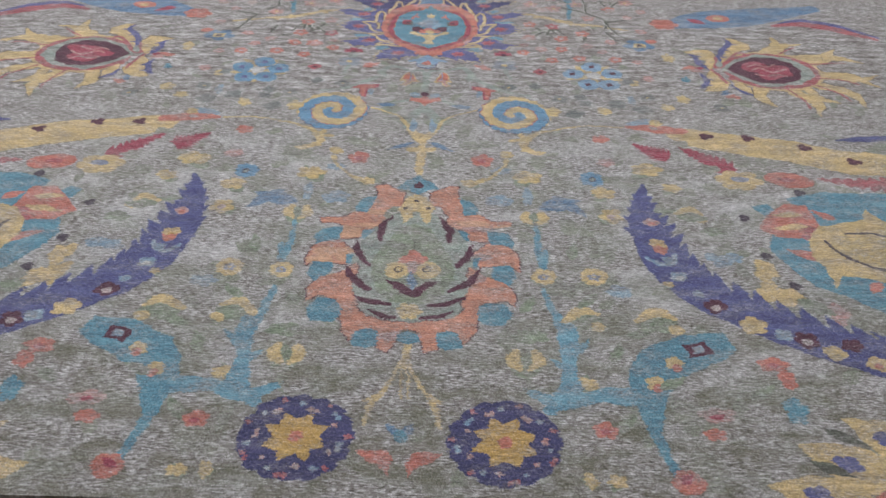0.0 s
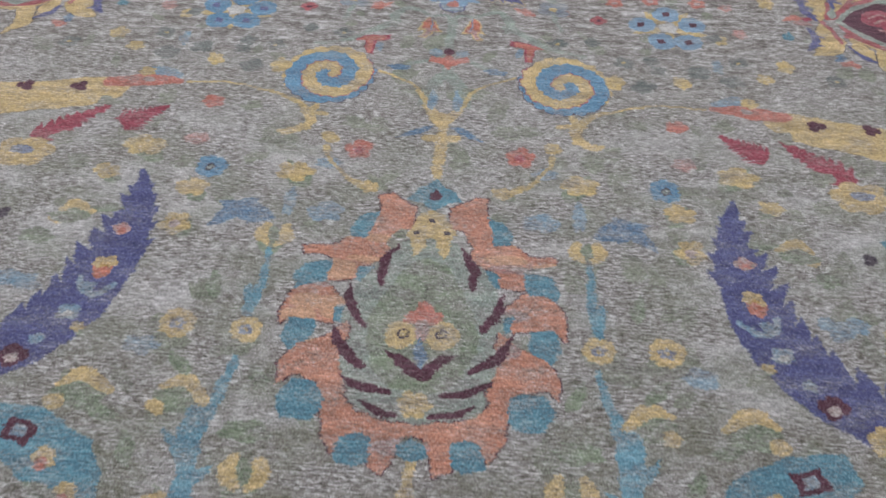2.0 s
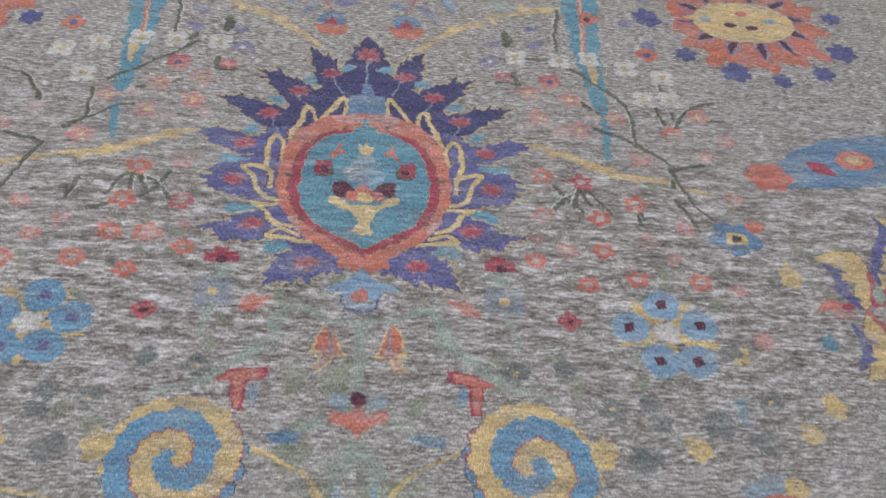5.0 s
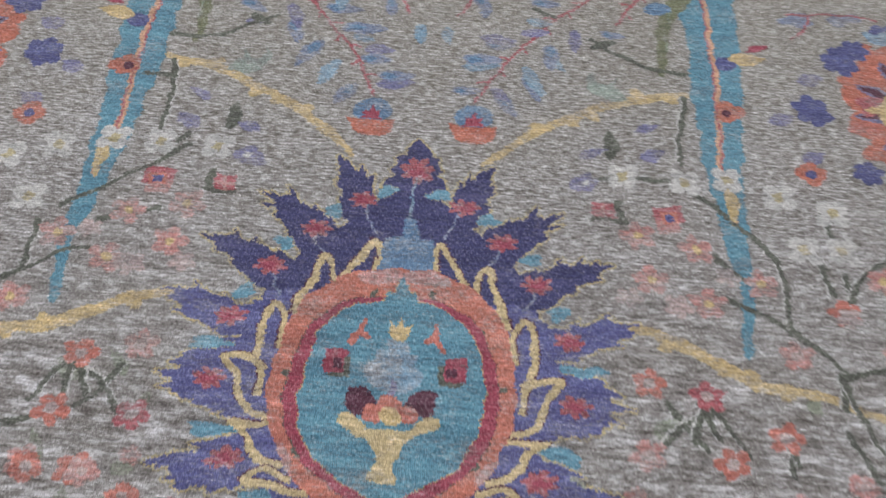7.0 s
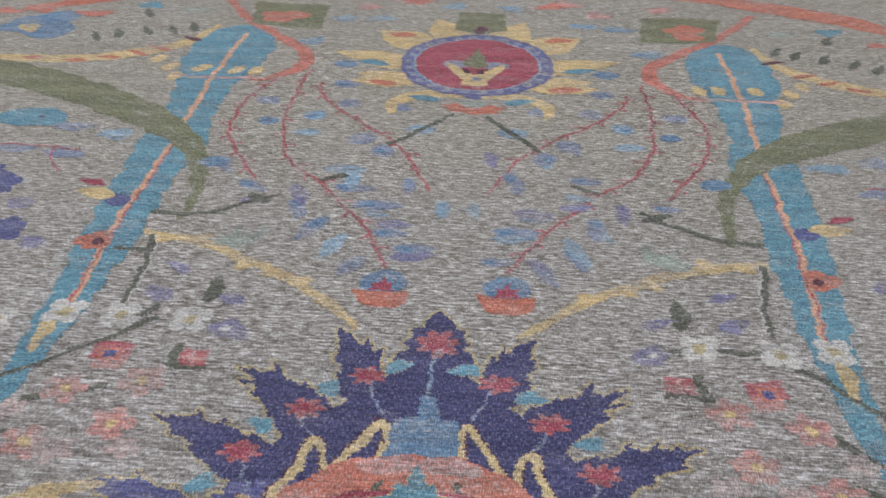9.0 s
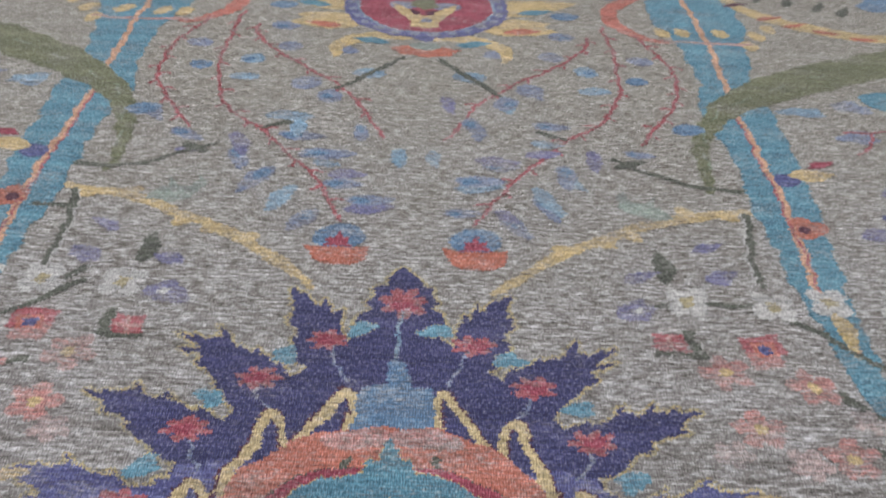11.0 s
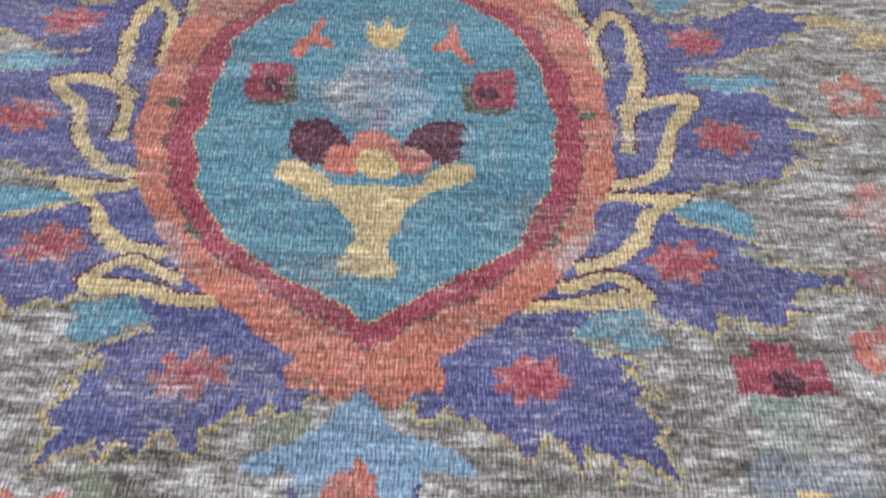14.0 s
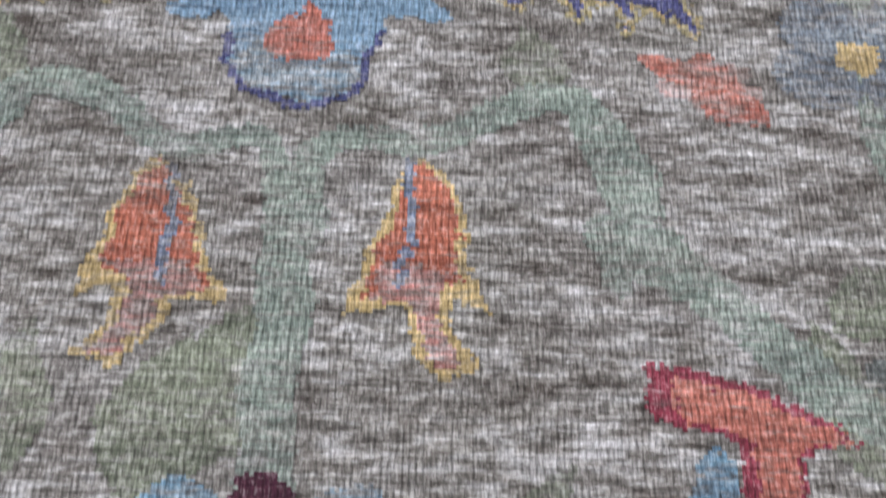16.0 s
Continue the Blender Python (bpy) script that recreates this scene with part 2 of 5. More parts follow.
# ---- the carpet: its pattern is laid out knot by knot, in millimetres from the middle line and from the sun medallion ----
HALF, Y_NEAR, Y_FAR, Y_BASE = 1900, -1866, 2400, 3.0
CX, CY = KNOT_X * 1000, KNOT_Y * 1000
COLS, ROWS_ = int(2 * HALF / CX), int((Y_FAR - Y_NEAR) / CY)
KNOTS = np.zeros((ROWS_, COLS), np.int32)
INKS = [None]
dice = np.random.default_rng(7)
SCATTER = dice.normal(0, 1, (ROWS_, COLS, 2)).astype(np.float32) * (0.5, 0.6)
# frayed outlines: rows of knots that run a little too far or stop short, more so in the worn near half
FRAY = np.repeat(dice.normal(0, 1, (ROWS_, COLS // 7 + 1)), 7, axis=1)[:, :COLS]
FRAY = 0.6 * FRAY + 0.4 * np.roll(FRAY, 1, 0)
SCATTER[:, :, 0] += FRAY * np.interp(np.arange(ROWS_) * CY + Y_NEAR, (-1866, -700, -540, -60, 250, 2400), (2.3, 1.9, 1.2, 1.0, 1.5, 2.3))[:, None]


def wobble(x, y):
    """The slight unevenness of a hand-made drawing, in mm."""
    dx = 1.6 * np.sin(x * 0.031 + y * 0.044) + 1.2 * np.sin(y * 0.13 + 1.3) + 0.8 * np.sin(x * 0.21 + y * 0.17)
    dy = 1.6 * np.sin(x * 0.042 - y * 0.027 + 2) + 1.2 * np.sin(x * 0.11 + 0.4) + 0.8 * np.sin(y * 0.23 - x * 0.15)
    return dx, dy


def ink(motif, name, wool):
    """A new piece of a motif: its mesh will hold the knots that are laid in it."""
    INKS.append((motif, name, wool))
    return len(INKS) - 1


def lay(which, box, test, side=1, over=None):
    """Lay knots of a piece where test(x, y) holds; side -1 mirrors it about the carpet's middle line."""
    x0, x1, y0, y1 = box
    if side < 0:
        x0, x1 = -x1, -x0
    c0, c1 = max(0, int((x0 + HALF) / CX) - 2), min(COLS, int((x1 + HALF) / CX) + 3)
    r0, r1 = max(0, int((y0 - Y_NEAR) / CY) - 2), min(ROWS_, int((y1 - Y_NEAR) / CY) + 3)
    if c0 >= c1 or r0 >= r1:
        return
    x, y = np.meshgrid((np.arange(c0, c1) + 0.5) * CX - HALF, (np.arange(r0, r1) + 0.5) * CY + Y_NEAR)
    dx, dy = wobble(x, y)
    dx, dy = dx + SCATTER[r0:r1, c0:c1, 0], dy + SCATTER[r0:r1, c0:c1, 1]
    mask = test((x + dx) * side, y + dy)
    patch = KNOTS[r0:r1, c0:c1]
    if over is not None:
        mask &= np.isin(patch, over)
    patch[mask] = which


def oval(which, cx, cy, rx, ry, turn=0.0, side=1, over=None):
    c, s = math.cos(radians(turn)), math.sin(radians(turn))
    m = max(rx, ry)

    def test(x, y):
        u, v = (x - cx) * c + (y - cy) * s, (y - cy) * c - (x - cx) * s
        return (u / rx) ** 2 + (v / ry) ** 2 < 1
    lay(which, (cx - m, cx + m, cy - m, cy + m), test, side, over)


def block(which, cx, cy, rx, ry, turn=0.0, side=1):
    c, s = math.cos(radians(turn)), math.sin(radians(turn))
    m = math.hypot(rx, ry)

    def test(x, y):
        u, v = (x - cx) * c + (y - cy) * s, (y - cy) * c - (x - cx) * s
        return (abs(u) < rx) & (abs(v) < ry)
    lay(which, (cx - m, cx + m, cy - m, cy + m), test, side)


def shape(which, points, side=1, over=None):
    """A filled outline."""
    p = np.array(points, float)
    q = np.roll(p, -1, 0)

    def test(x, y):
        inside = np.zeros(x.shape, bool)
        for (ax, ay), (bx, by) in zip(p, q):
            if ay != by:
                inside ^= ((ay > y) != (by > y)) & (x < (bx - ax) * (y - ay) / (by - ay) + ax)
        return inside
    lay(which, (p[:, 0].min(), p[:, 0].max(), p[:, 1].min(), p[:, 1].max()), test, side, over)


def whole(half):
    """Both halves of an outline whose one half is given from top to bottom."""
    return list(half) + [(-x, y) for x, y in reversed(half)]


def smooth(points, steps=8):
    p = np.array(points, float)
    p = np.vstack([2 * p[0] - p[1], p, 2 * p[-1] - p[-2]])
    out = []
    for a, b, c, d in zip(p, p[1:], p[2:], p[3:]):
        for t in np.arange(steps) / steps:
            out.append(0.5 * (2 * b + (c - a) * t + (2 * a - 5 * b + 4 * c - d) * t * t + (3 * b - a - 3 * c + d) * t ** 3))
    return np.array(out + [p[-2]])


def stroke(which, points, width, side=1, teeth=0.0, pitch=30.0, tooth_side=0, over=None):
    """A band along a smooth line of (x, y), of one half width or one for each point; teeth cut saw edges into it."""
    widths = width if isinstance(width, (list, tuple)) else [width] * len(points)
    p = smooth([(x, y, w) for (x, y), w in zip(points, widths)])
    along = np.concatenate([[0], np.cumsum(np.hypot(*np.diff(p[:, :2], axis=0).T))])
    m = max(widths) * 1.5 + 4

    def test(x, y):
        best = np.full(x.shape, 1e9)
        for (ax, ay, aw), (bx, by, bw), s0, s1 in zip(p, p[1:], along, along[1:]):
            ux, uy = bx - ax, by - ay
            n2 = ux * ux + uy * uy + 1e-9
            raw = ((x - ax) * ux + (y - ay) * uy) / n2
            t = np.clip(raw, 0, 1)
            d = np.hypot(x - ax - t * ux, y - ay - t * uy)
            w = aw + (bw - aw) * t
            if teeth:
                cross = ux * (y - ay) - uy * (x - ax)
                saw = ((s0 + t * (s1 - s0) - d * 0.8) / pitch) % 1.0
                active = 1.0 if not tooth_side else (np.sign(cross) == tooth_side)
                w = w * (1 - teeth * saw * active)
            best = np.minimum(best, d - w)
        return best < 0
    lay(which, (p[:, 0].min() - m, p[:, 0].max() + m, p[:, 1].min() - m, p[:, 1].max() + m), test, side, over)


def leaf(which, ax, ay, bx, by, w, side=1, over=None, blunt=1.0):
    """A pointed leaf from its foot to its tip."""
    ux, uy = bx - ax, by - ay
    length = math.hypot(ux, uy)
    m = w + 4

    def test(x, y):
        t = ((x - ax) * ux + (y - ay) * uy) / length ** 2
        d = abs((x - ax) * uy - (y - ay) * ux) / length
        tt = np.clip(t, 0, 1)
        return (t > 0) & (t < 1) & (d < w * np.sin(np.pi * tt ** 0.75) ** blunt)
    lay(which, (min(ax, bx) - m, max(ax, bx) + m, min(ay, by) - m, max(ay, by) + m), test, side, over)


def saw_leaf(which, ax, ay, bx, by, w, teeth=5, side=1, over=None, depth=0.55):
    """A leaf with a saw edge whose teeth point to the tip."""
    ux, uy = bx - ax, by - ay
    length = math.hypot(ux, uy)
    m = w * 1.2 + 4

    def test(x, y):
        t = ((x - ax) * ux + (y - ay) * uy) / length ** 2
        d = abs((x - ax) * uy - (y - ay) * ux) / length
        tt = np.clip(t, 0, 1)
        saw = ((tt - d / length * 1.35) * teeth) % 1.0
        return (t > -0.02) & (t < 1) & (d < w * (1.05 - tt) ** 0.9 * (1 - depth * saw) * (0.55 + 0.9 * np.minimum(tt * 2.2, 0.5)) + 1.5)
    lay(which, (min(ax, bx) - m, max(ax, bx) + m, min(ay, by) - m, max(ay, by) + m), test, side, over)


def rosette(which, cx, cy, r, petals, cut=0.35, turn=0.0, side=1, squash=1.0, over=None):
    def test(x, y):
        u, v = x - cx, (y - cy) / squash
        a = np.arctan2(v, u) + radians(turn)
        return np.hypot(u, v) < r * (1 - cut * (1 - abs(np.cos(a * petals / 2)) ** 0.7))
    lay(which, (cx - r, cx + r, cy - r * squash, cy + r * squash), test, side, over)


def rim(which, source, reach=1, chance=1.0, onto=None):
    """An outline one knot wide round pieces that are laid already."""
    mask = np.isin(KNOTS, source)
    grown = mask.copy()
    for _ in range(reach):
        g = grown.copy()
        g[1:] |= grown[:-1]
        g[:-1] |= grown[1:]
        g[:, 1:] |= grown[:, :-1]
        g[:, :-1] |= grown[:, 1:]
        grown = g
    edge = grown & ~mask & (np.isin(KNOTS, onto) if onto is not None else KNOTS == 0)
    if chance < 1:
        edge &= dice.random(KNOTS.shape) < chance
    KNOTS[edge] = which


BOTH = (1, -1)
count = {}


def motif(name):
    """A motif of its own, numbered behind the scenes."""
    count[name] = count.get(name, 0) + 1
    return (name, count[name])


def blob(which, cx, cy, rx, ry, side=1):
    """A worn, ragged patch."""
    w1, w2, w3 = dice.uniform(0, 6.28, 3)

    def test(x, y):
        u, v = (x - cx) / rx, (y - cy) / ry
        a_ = np.arctan2(v, u)
        return np.hypot(u, v) < 0.92 + 0.16 * np.sin(2 * a_ + w1) + 0.15 * np.sin(3 * a_ + w2) + 0.12 * np.sin(5 * a_ + w3)
    lay(which, (cx - rx * 1.4, cx + rx * 1.4, cy - ry * 1.4, cy + ry * 1.4), test, side)


def flower(name, cx, cy, r, wool, heart, side, petals=5, turn=0.0, heart_r=0.32, squash=0.9, cut=0.35):
    m = motif(name)
    rosette(ink(m, "corolla", wool), cx, cy, r, petals, cut, turn, side, squash)
    if heart:
        oval(ink(m, "heart", heart), cx, cy, r * heart_r, r * heart_r * squash, 0, side)


def spray(m_, side_, rows_):
    """Small blue leaves, one in three with a darker mark."""
    for k_, (x, y, rx, ry, turn) in enumerate(rows_):
        oval(ink(m_, "leaf", ("slate", "slate", "sky", "steel")[k_ % 4]), x, y, rx, ry, turn, side_)
        if k_ % 3 == 0:
            oval(ink(m_, "leaf_mark", "steel"), x + 4, y - 2, rx * 0.5, ry * 0.45, turn, side_)


def small_blossoms(side_, rows_):
    """Worn little blossoms of the field, the gold ones with a green leaf."""
    for x, y, rx, ry, wool, heart in rows_:
        m_ = motif("small_blossom")
        if wool in ("gold", "straw") and y < -700:
            turn = radians(40 + (x * 7 + y * 3) % 110)
            u, v = math.cos(turn), math.sin(turn)
            leaf(ink(m_, "green_leaf", "sage"), x - rx * 1.7 * u, y - rx * 1.5 * v, x + rx * 1.2 * u, y + rx * 1.1 * v, ry * 0.8, side_)
        blob(ink(m_, "corolla", wool), x, y, rx * 0.86, ry * 0.86, side_)
        rosette(len(INKS) - 1, x, y, rx * 1.08, 5, 0.42, (x * 5 + y * 3) % 72, side_, ry / rx)
        if heart:
            oval(ink(m_, "heart", heart), x, y - 3, rx * 0.4, ry * 0.36, 0, side_)


def ring_flower(x, y, r, side_):
    """A worn gold ring with a slate heart over a green leaf."""
    m_ = motif("ring_flower")
    blob(ink(m_, "green_leaf", "faded"), x + 14, y - 26, r * 1.5, r * 1.1, side_)
    rosette(ink(m_, "corolla", "gold"), x, y, r, 9, 0.14, x, side_, 1.02)
    rosette(ink(m_, "heart", "slate"), x, y - 1, r * 0.46, 5, 0.3, y, side_, 0.9)
    oval(ink(m_, "eye", "straw"), x, y - 1, r * 0.15, r * 0.15, 0, side_)


def cup_flower(x, y, w, h, side_, tick=False):
    """Two gold lobes in a green calyx."""
    m_ = motif("cup_flower")
    leaf(ink(m_, "calyx", "sage"), x, y - h * 1.9, x + w * 0.1, y + h * 0.9, w * 0.75, side_)
    for hand in (1, -1):
        stroke(ink(m_, "lobe", "gold"), [(x + hand * w * 0.22, y - h * 0.95), (x + hand * w * 0.66, y - h * 0.2), (x + hand * w * 0.5, y + h * 0.75)], [w * 0.16, w * 0.36, w * 0.24], side_)
    if tick:
        leaf(ink(m_, "dark_tick", "maroon"), x, y - h * 0.8, x + 3, y - h * 1.5, 5, side_)
    stroke(ink(m_, "stalk", "faded"), [(x, y - h), (x + 5, y - h * 2.4), (x - 4, y - h * 3.8)], [5, 6, 4], side_)


def leafed_flower(x, y, w, side_, turn=20):
    """Gold petals at both ends of a broad green leaf."""
    m_ = motif("leafed_flower")
    u, v = math.cos(radians(turn)), math.sin(radians(turn))
    oval(ink(m_, "green_leaf", "sage"), x, y - w * 0.15, w * 1.05, w * 0.62, turn, side_)
    stroke(ink(m_, "upper_petal", "gold"), [(x - u * w, y - v * w), (x - v * w * 0.7, y + u * w * 0.7), (x + u * w * 0.8, y + v * w * 0.8 + w * 0.3)], [w * 0.2, w * 0.34, w * 0.16], side_)
    oval(ink(m_, "lower_petal", "gold"), x + w * 0.75, y - w * 0.55, w * 0.42, w * 0.32, turn + 30, side_)


def twigs(m_, side_, lines, wool="moss", foot=5.0, rest=3.6):
    """Thin bent twigs, each with a pale edge."""
    for line in lines:
        stroke(ink(m_, "pale_edge", "cream"), [(x - 5.5, y + 2.5) for x, y in line], 1.3, side_)
        stroke(ink(m_, "twig", wool), line, [foot] + [rest] * (len(line) - 1), side_)


# -- the ground's faded leaves and pale stems --
m = motif("faded_leaf")
pale = ink(m, "faded_leaf", "faded")
for _ in range(210):
    x, y = dice.uniform(-1300, 1300), dice.uniform(-1840, -380)
    leaf(pale, x, y, x + dice.uniform(-55, 55), y + dice.uniform(25, 70), dice.uniform(9, 22))
for _ in range(60):
    x, y = dice.uniform(-900, 900), dice.uniform(-380, 60)
    leaf(pale, x, y, x + dice.uniform(-40, 40), y + dice.uniform(20, 45), dice.uniform(6, 14))
for side in BOTH:
    m = motif("pale_stem")
    stroke(ink(m, "stem", "mint"), [(0, -520), (0, -400), (3, -330), (12, -285), (46, -286)], [14, 10, 8, 6, 5], side)
    stroke(ink(m, "stem", "mint"), [(52, -285), (86, -265), (112, -262), (132, -300), (128, -340)], [5, 7, 8, 12, 6], side)
    stroke(ink(m, "stem", "mint"), [(128, -320), (180, -360), (230, -400), (300, -420)], [12, 9, 7, 5], side)
    stroke(ink(m, "stem", "mint"), [(0, -440), (60, -470), (110, -500)], 6, side)
    stroke(ink(m, "stem", "mint"), [(228, -176), (230, -205), (236, -260), (250, -320)], [20, 12, 7, 5], side)
    stroke(ink(m, "stem", "mint"), [(0, -500), (30, -560), (50, -620)], [10, 16, 6], side)
    stroke(ink(m, "stem", "mint"), [(280, -1030), (284, -1160), (288, -1260)], [9, 8, 8], side)

# -- the branch work beyond the medallion --
SPRAY_EAST = [(157, 597, 174, 553), (192, 646, 218, 622), (117, 551, 141, 515), (239, 714, 236, 671), (285, 718, 315, 713), (60, 615, 109, 622), (96, 666, 134, 673), (149, 702, 187, 710), (47, 558, 82, 560), (23, 700, 28, 663), (82, 769, 85, 735), (42, 853, 48, 814), (71, 794, 89, 746), (126, 863, 134, 819), (157, 900, 179, 865), (90, 683, 136, 681), (61, 631, 113, 634), (157, 614, 180, 567), (194, 672, 199, 623), (105, 565, 127, 542), (168, 786, 210, 781), (159, 736, 196, 731)]
SPRAY_WEST = [(181, 642, 207, 593), (146, 598, 167, 553), (110, 551, 138, 514), (74, 558, 27, 564), (107, 615, 65, 614), (126, 661, 98, 659), (232, 687, 217, 646), (303, 681, 280, 683), (77, 762, 71, 724), (22, 702, 17, 663), (140, 684, 80, 684), (102, 637, 60, 637), (74, 579, 24, 578), (201, 785, 147, 782), (175, 733, 126, 730), (240, 726, 222, 679), (321, 733, 285, 712), (166, 780, 155, 735), (373, 798, 350, 759)]
TWIGS_EAST = [[(394, 393), (450, 341), (504, 285), (522, 234), (516, 164)], [(425, 268), (467, 230)], [(431, 201), (473, 180), (518, 154), (554, 124)], [(574, 270), (586, 219)], [(605, 252), (612, 201)], [(252, 392), (368, 402)], [(410, 578), (399, 511), (393, 435)], [(600, 349), (599, 315)], [(665, 236), (715, 235)], [(519, 158), (583, 96)], [(345, 33), (361, 8), (389, -28)], [(387, 33), (408, -11)], [(575, 91), (574, 42)], [(568, 11), (597, -53)], [(495, -11), (495, -55)]]
TWIGS_WEST = [[(340, 402), (383, 362), (440, 311), (495, 267)], [(403, 576), (391, 497), (389, 427)], [(396, 542), (443, 544)], [(512, 239), (515, 197), (513, 157)], [(542, 130), (499, 168), (459, 197), (428, 199)], [(433, 251), (356, 274)], [(345, 425), (358, 406)], [(402, 25), (403, -19)], [(342, 26), (356, -11), (384, -36)], [(464, -66), (433, -56)]]
for side in BOTH:
    m = motif("serrated_blue_band")
    band = ink(m, "band", "teal")
    stroke(band, [(457, 112), (466, 214), (458, 388), (461, 565), (465, 650), (468, 733), (462, 850), (466, 935), (475, 1070), (470, 1200), (468, 1280)],
           [7, 11, 27, 41, 44, 46, 56, 44, 58, 84, 70], side, 0.18, 62)
    stem = ink(m, "stem", "sand")
    stroke(stem, [(462, 330), (456, 420), (455, 477), (464, 600), (464, 717), (461, 844), (464, 924), (470, 1095), (461, 1300)], 5.0, side)
    stroke(ink(m, "stem_edge", "brick"), [(456, 420), (460, 600), (458, 844)], 1.8, side)
    leaf(ink(m, "bud", "straw"), 462, 405, 461, 320, 10, side)
    for x, y in ((436, 1130), (500, 1132), (540, 1090), (400, 1128), (560, 1130), (590, 1165)):
        oval(ink(m, "seed", "gold"), x, y, 13, 19, 20, side)
    m = motif("olive_crescent")
    arc = ink(m, "crescent", "olive")
    stroke(arc, [(1250, 1120), (900, 1084), (793, 1058), (668, 1006), (545, 937), (462, 872), (410, 800), (384, 720), (379, 628)], [40, 46, 46, 44, 40, 29, 17, 12, 6], side, 0.16, 70)
    vein = ink(m, "vein", "sage")
    for x, y, a in ((620, 985, 20), (545, 935, 30), (478, 884, 40), (430, 838, 60), (400, 770, 80), (388, 700, 90)):
        u, v = math.cos(radians(a)), math.sin(radians(a))
        stroke(vein, [(x - 16 * u, y - 16 * v), (x, y), (x + 16 * u, y + 20 * v)], 1.9, side)
    m = motif("yellow_branch")
    b = ink(m, "branch", "amber")
    stroke(b, [(415, 586), (340, 569), (258, 531), (178, 481), (125, 435), (97, 404)], [6, 9, 8, 8, 7, 3], side)
    for x, y in ((385, 572), (335, 580), (262, 520), (180, 492), (225, 505)):
        oval(b, x, y, 13, 9, -25, side)
    m = motif("yellow_branch")
    b = ink(m, "branch", "amber")
    stroke(b, [(305, 137), (335, 133), (363, 124), (409, 98), (463, 70), (530, 62), (640, 30)], [4, 8, 9, 9, 9, 7, 5], side)
    for x, y in ((350, 118), (425, 84), (455, 82), (500, 58)):
        oval(b, x, y, 12, 9, 30, side)
    m = motif("coral_ribbon")
    stroke(ink(m, "ribbon", "coral"), [(558, 1510), (475, 1384), (384, 1290), (325, 1216), (322, 1152), (370, 1098), (400, 1092)], [9, 10, 12, 14, 14, 8, 5], side)
    stroke(ink(m, "tail", "pink"), [(390, 1098), (440, 1092), (500, 1092), (542, 1098)], 4, side)
    m = motif("red_branch")
    r = ink(m, "branch", "brick")
    for line in ([(300, 1140), (306, 1018), (296, 892), (262, 801), (205, 742), (160, 680), (113, 608), (80, 532)],
                 [(352, 1110), (385, 1010), (389, 922), (373, 864), (336, 793), (306, 743)],
                 [(268, 1090), (262, 1050), (219, 984), (151, 918), (88, 840), (42, 732)]):
        stroke(r, line, 2.5, side)
        pts = smooth(line, 5)
        for k in range(2, len(pts) - 2, 2):
            (x, y), (u, v) = pts[k], pts[k + 1] - pts[k]
            f = (1 if k % 4 else -1) * 15 / math.hypot(u, v)
            stroke(r, [(x, y), (x + 0.5 * u * 0.6 - v * f * 0.5, y + u * f * 0.5), (x + u * 0.6 - v * f, y + u * f - 6)], 1.9, side)
    m = motif("blue_leaf_spray")
    for k, (ax, ay, bx, by) in enumerate(SPRAY_EAST if side > 0 else SPRAY_WEST):
        spread = 0.17 * math.hypot(bx - ax, by - ay) + 4
        leaf(ink(m, "leaf", ("slate", "sky", "slate", "violet")[k % 4]), ax * 1.12 - bx * 0.12, ay * 1.12 - by * 0.12, bx * 1.15 - ax * 0.15, by * 1.15 - ay * 0.15, spread, side, None, 0.6)
        if k % 2 == 0:
            leaf(ink(m, "leaf_mark", "steel"), ax, ay, ax * 0.45 + bx * 0.55, ay * 0.45 + by * 0.55, spread * 0.6, side)
    spray(m, side, ((126, 846, 18, 20, 0), (165, 888, 22, 22, 0), (259, 898, 24, 12, 0), (380, 790, 22, 17, 0), (118, 1010, 22, 14, 30), (205, 1010, 20, 18, 0), (255, 960, 18, 18, 0), (330, 935, 18, 14, 0), (345, 1010, 20, 16, 0), (225, 1090, 22, 16, 0), (75, 925, 26, 16, 0), (240, 1175, 24, 16, 0)))
    m = motif("green_twig")
    twigs(m, side, ([(418, 634), (360, 640), (318, 661), (263, 700)], [(172, 767), (205, 748)], [(60, 940), (30, 985)], [(60, 940), (120, 870)]), "moss", 5.0, 4.0)
    oval(ink(m, "leaf", "moss"), 285, 690, 22, 8, 30, side)
    m = motif("pale_crescent")
    shape(ink(m, "crescent", "mint"), [(318, 562), (305, 588), (296, 587), (301, 612), (287, 594), (271, 596), (262, 622), (253, 606), (257, 585), (267, 570), (289, 558)], side)
    rim(ink(m, "outline", "ink"), [len(INKS) - 1], 2, 0.9)
    m = motif("bell_flower")
    oval(ink(m, "dome", "steel"), 78, 500, 31, 26, 0, side)
    shape(ink(m, "skirt", "rust"), [(40, 484), (62, 478), (94, 478), (116, 484), (108, 458), (94, 446), (62, 446), (48, 458)], side)
    shape(ink(m, "heart", "crimson"), [(78, 510), (84, 496), (92, 498), (90, 486), (98, 480), (58, 480), (66, 486), (64, 498), (72, 496)], side)
    m = motif("small_leaf")
    leaf(ink(m, "leaf", "moss"), 288, 436, 286, 500, 12, side)
    for x, y, w in ((352, 448, 14), (349, 505, 9), (262, 444, 10), (243, 384, 13), (600, 470, 14), (560, 545, 14), (620, 640, 16)):
        leaf(ink(m, "violet_leaf", "violet"), x - 20, y - 8, x + 20, y + 12, w, side)
    # flowering twigs beside the medallion
    m = motif("dark_twig")
    twigs(m, side, TWIGS_EAST if side > 0 else TWIGS_WEST)
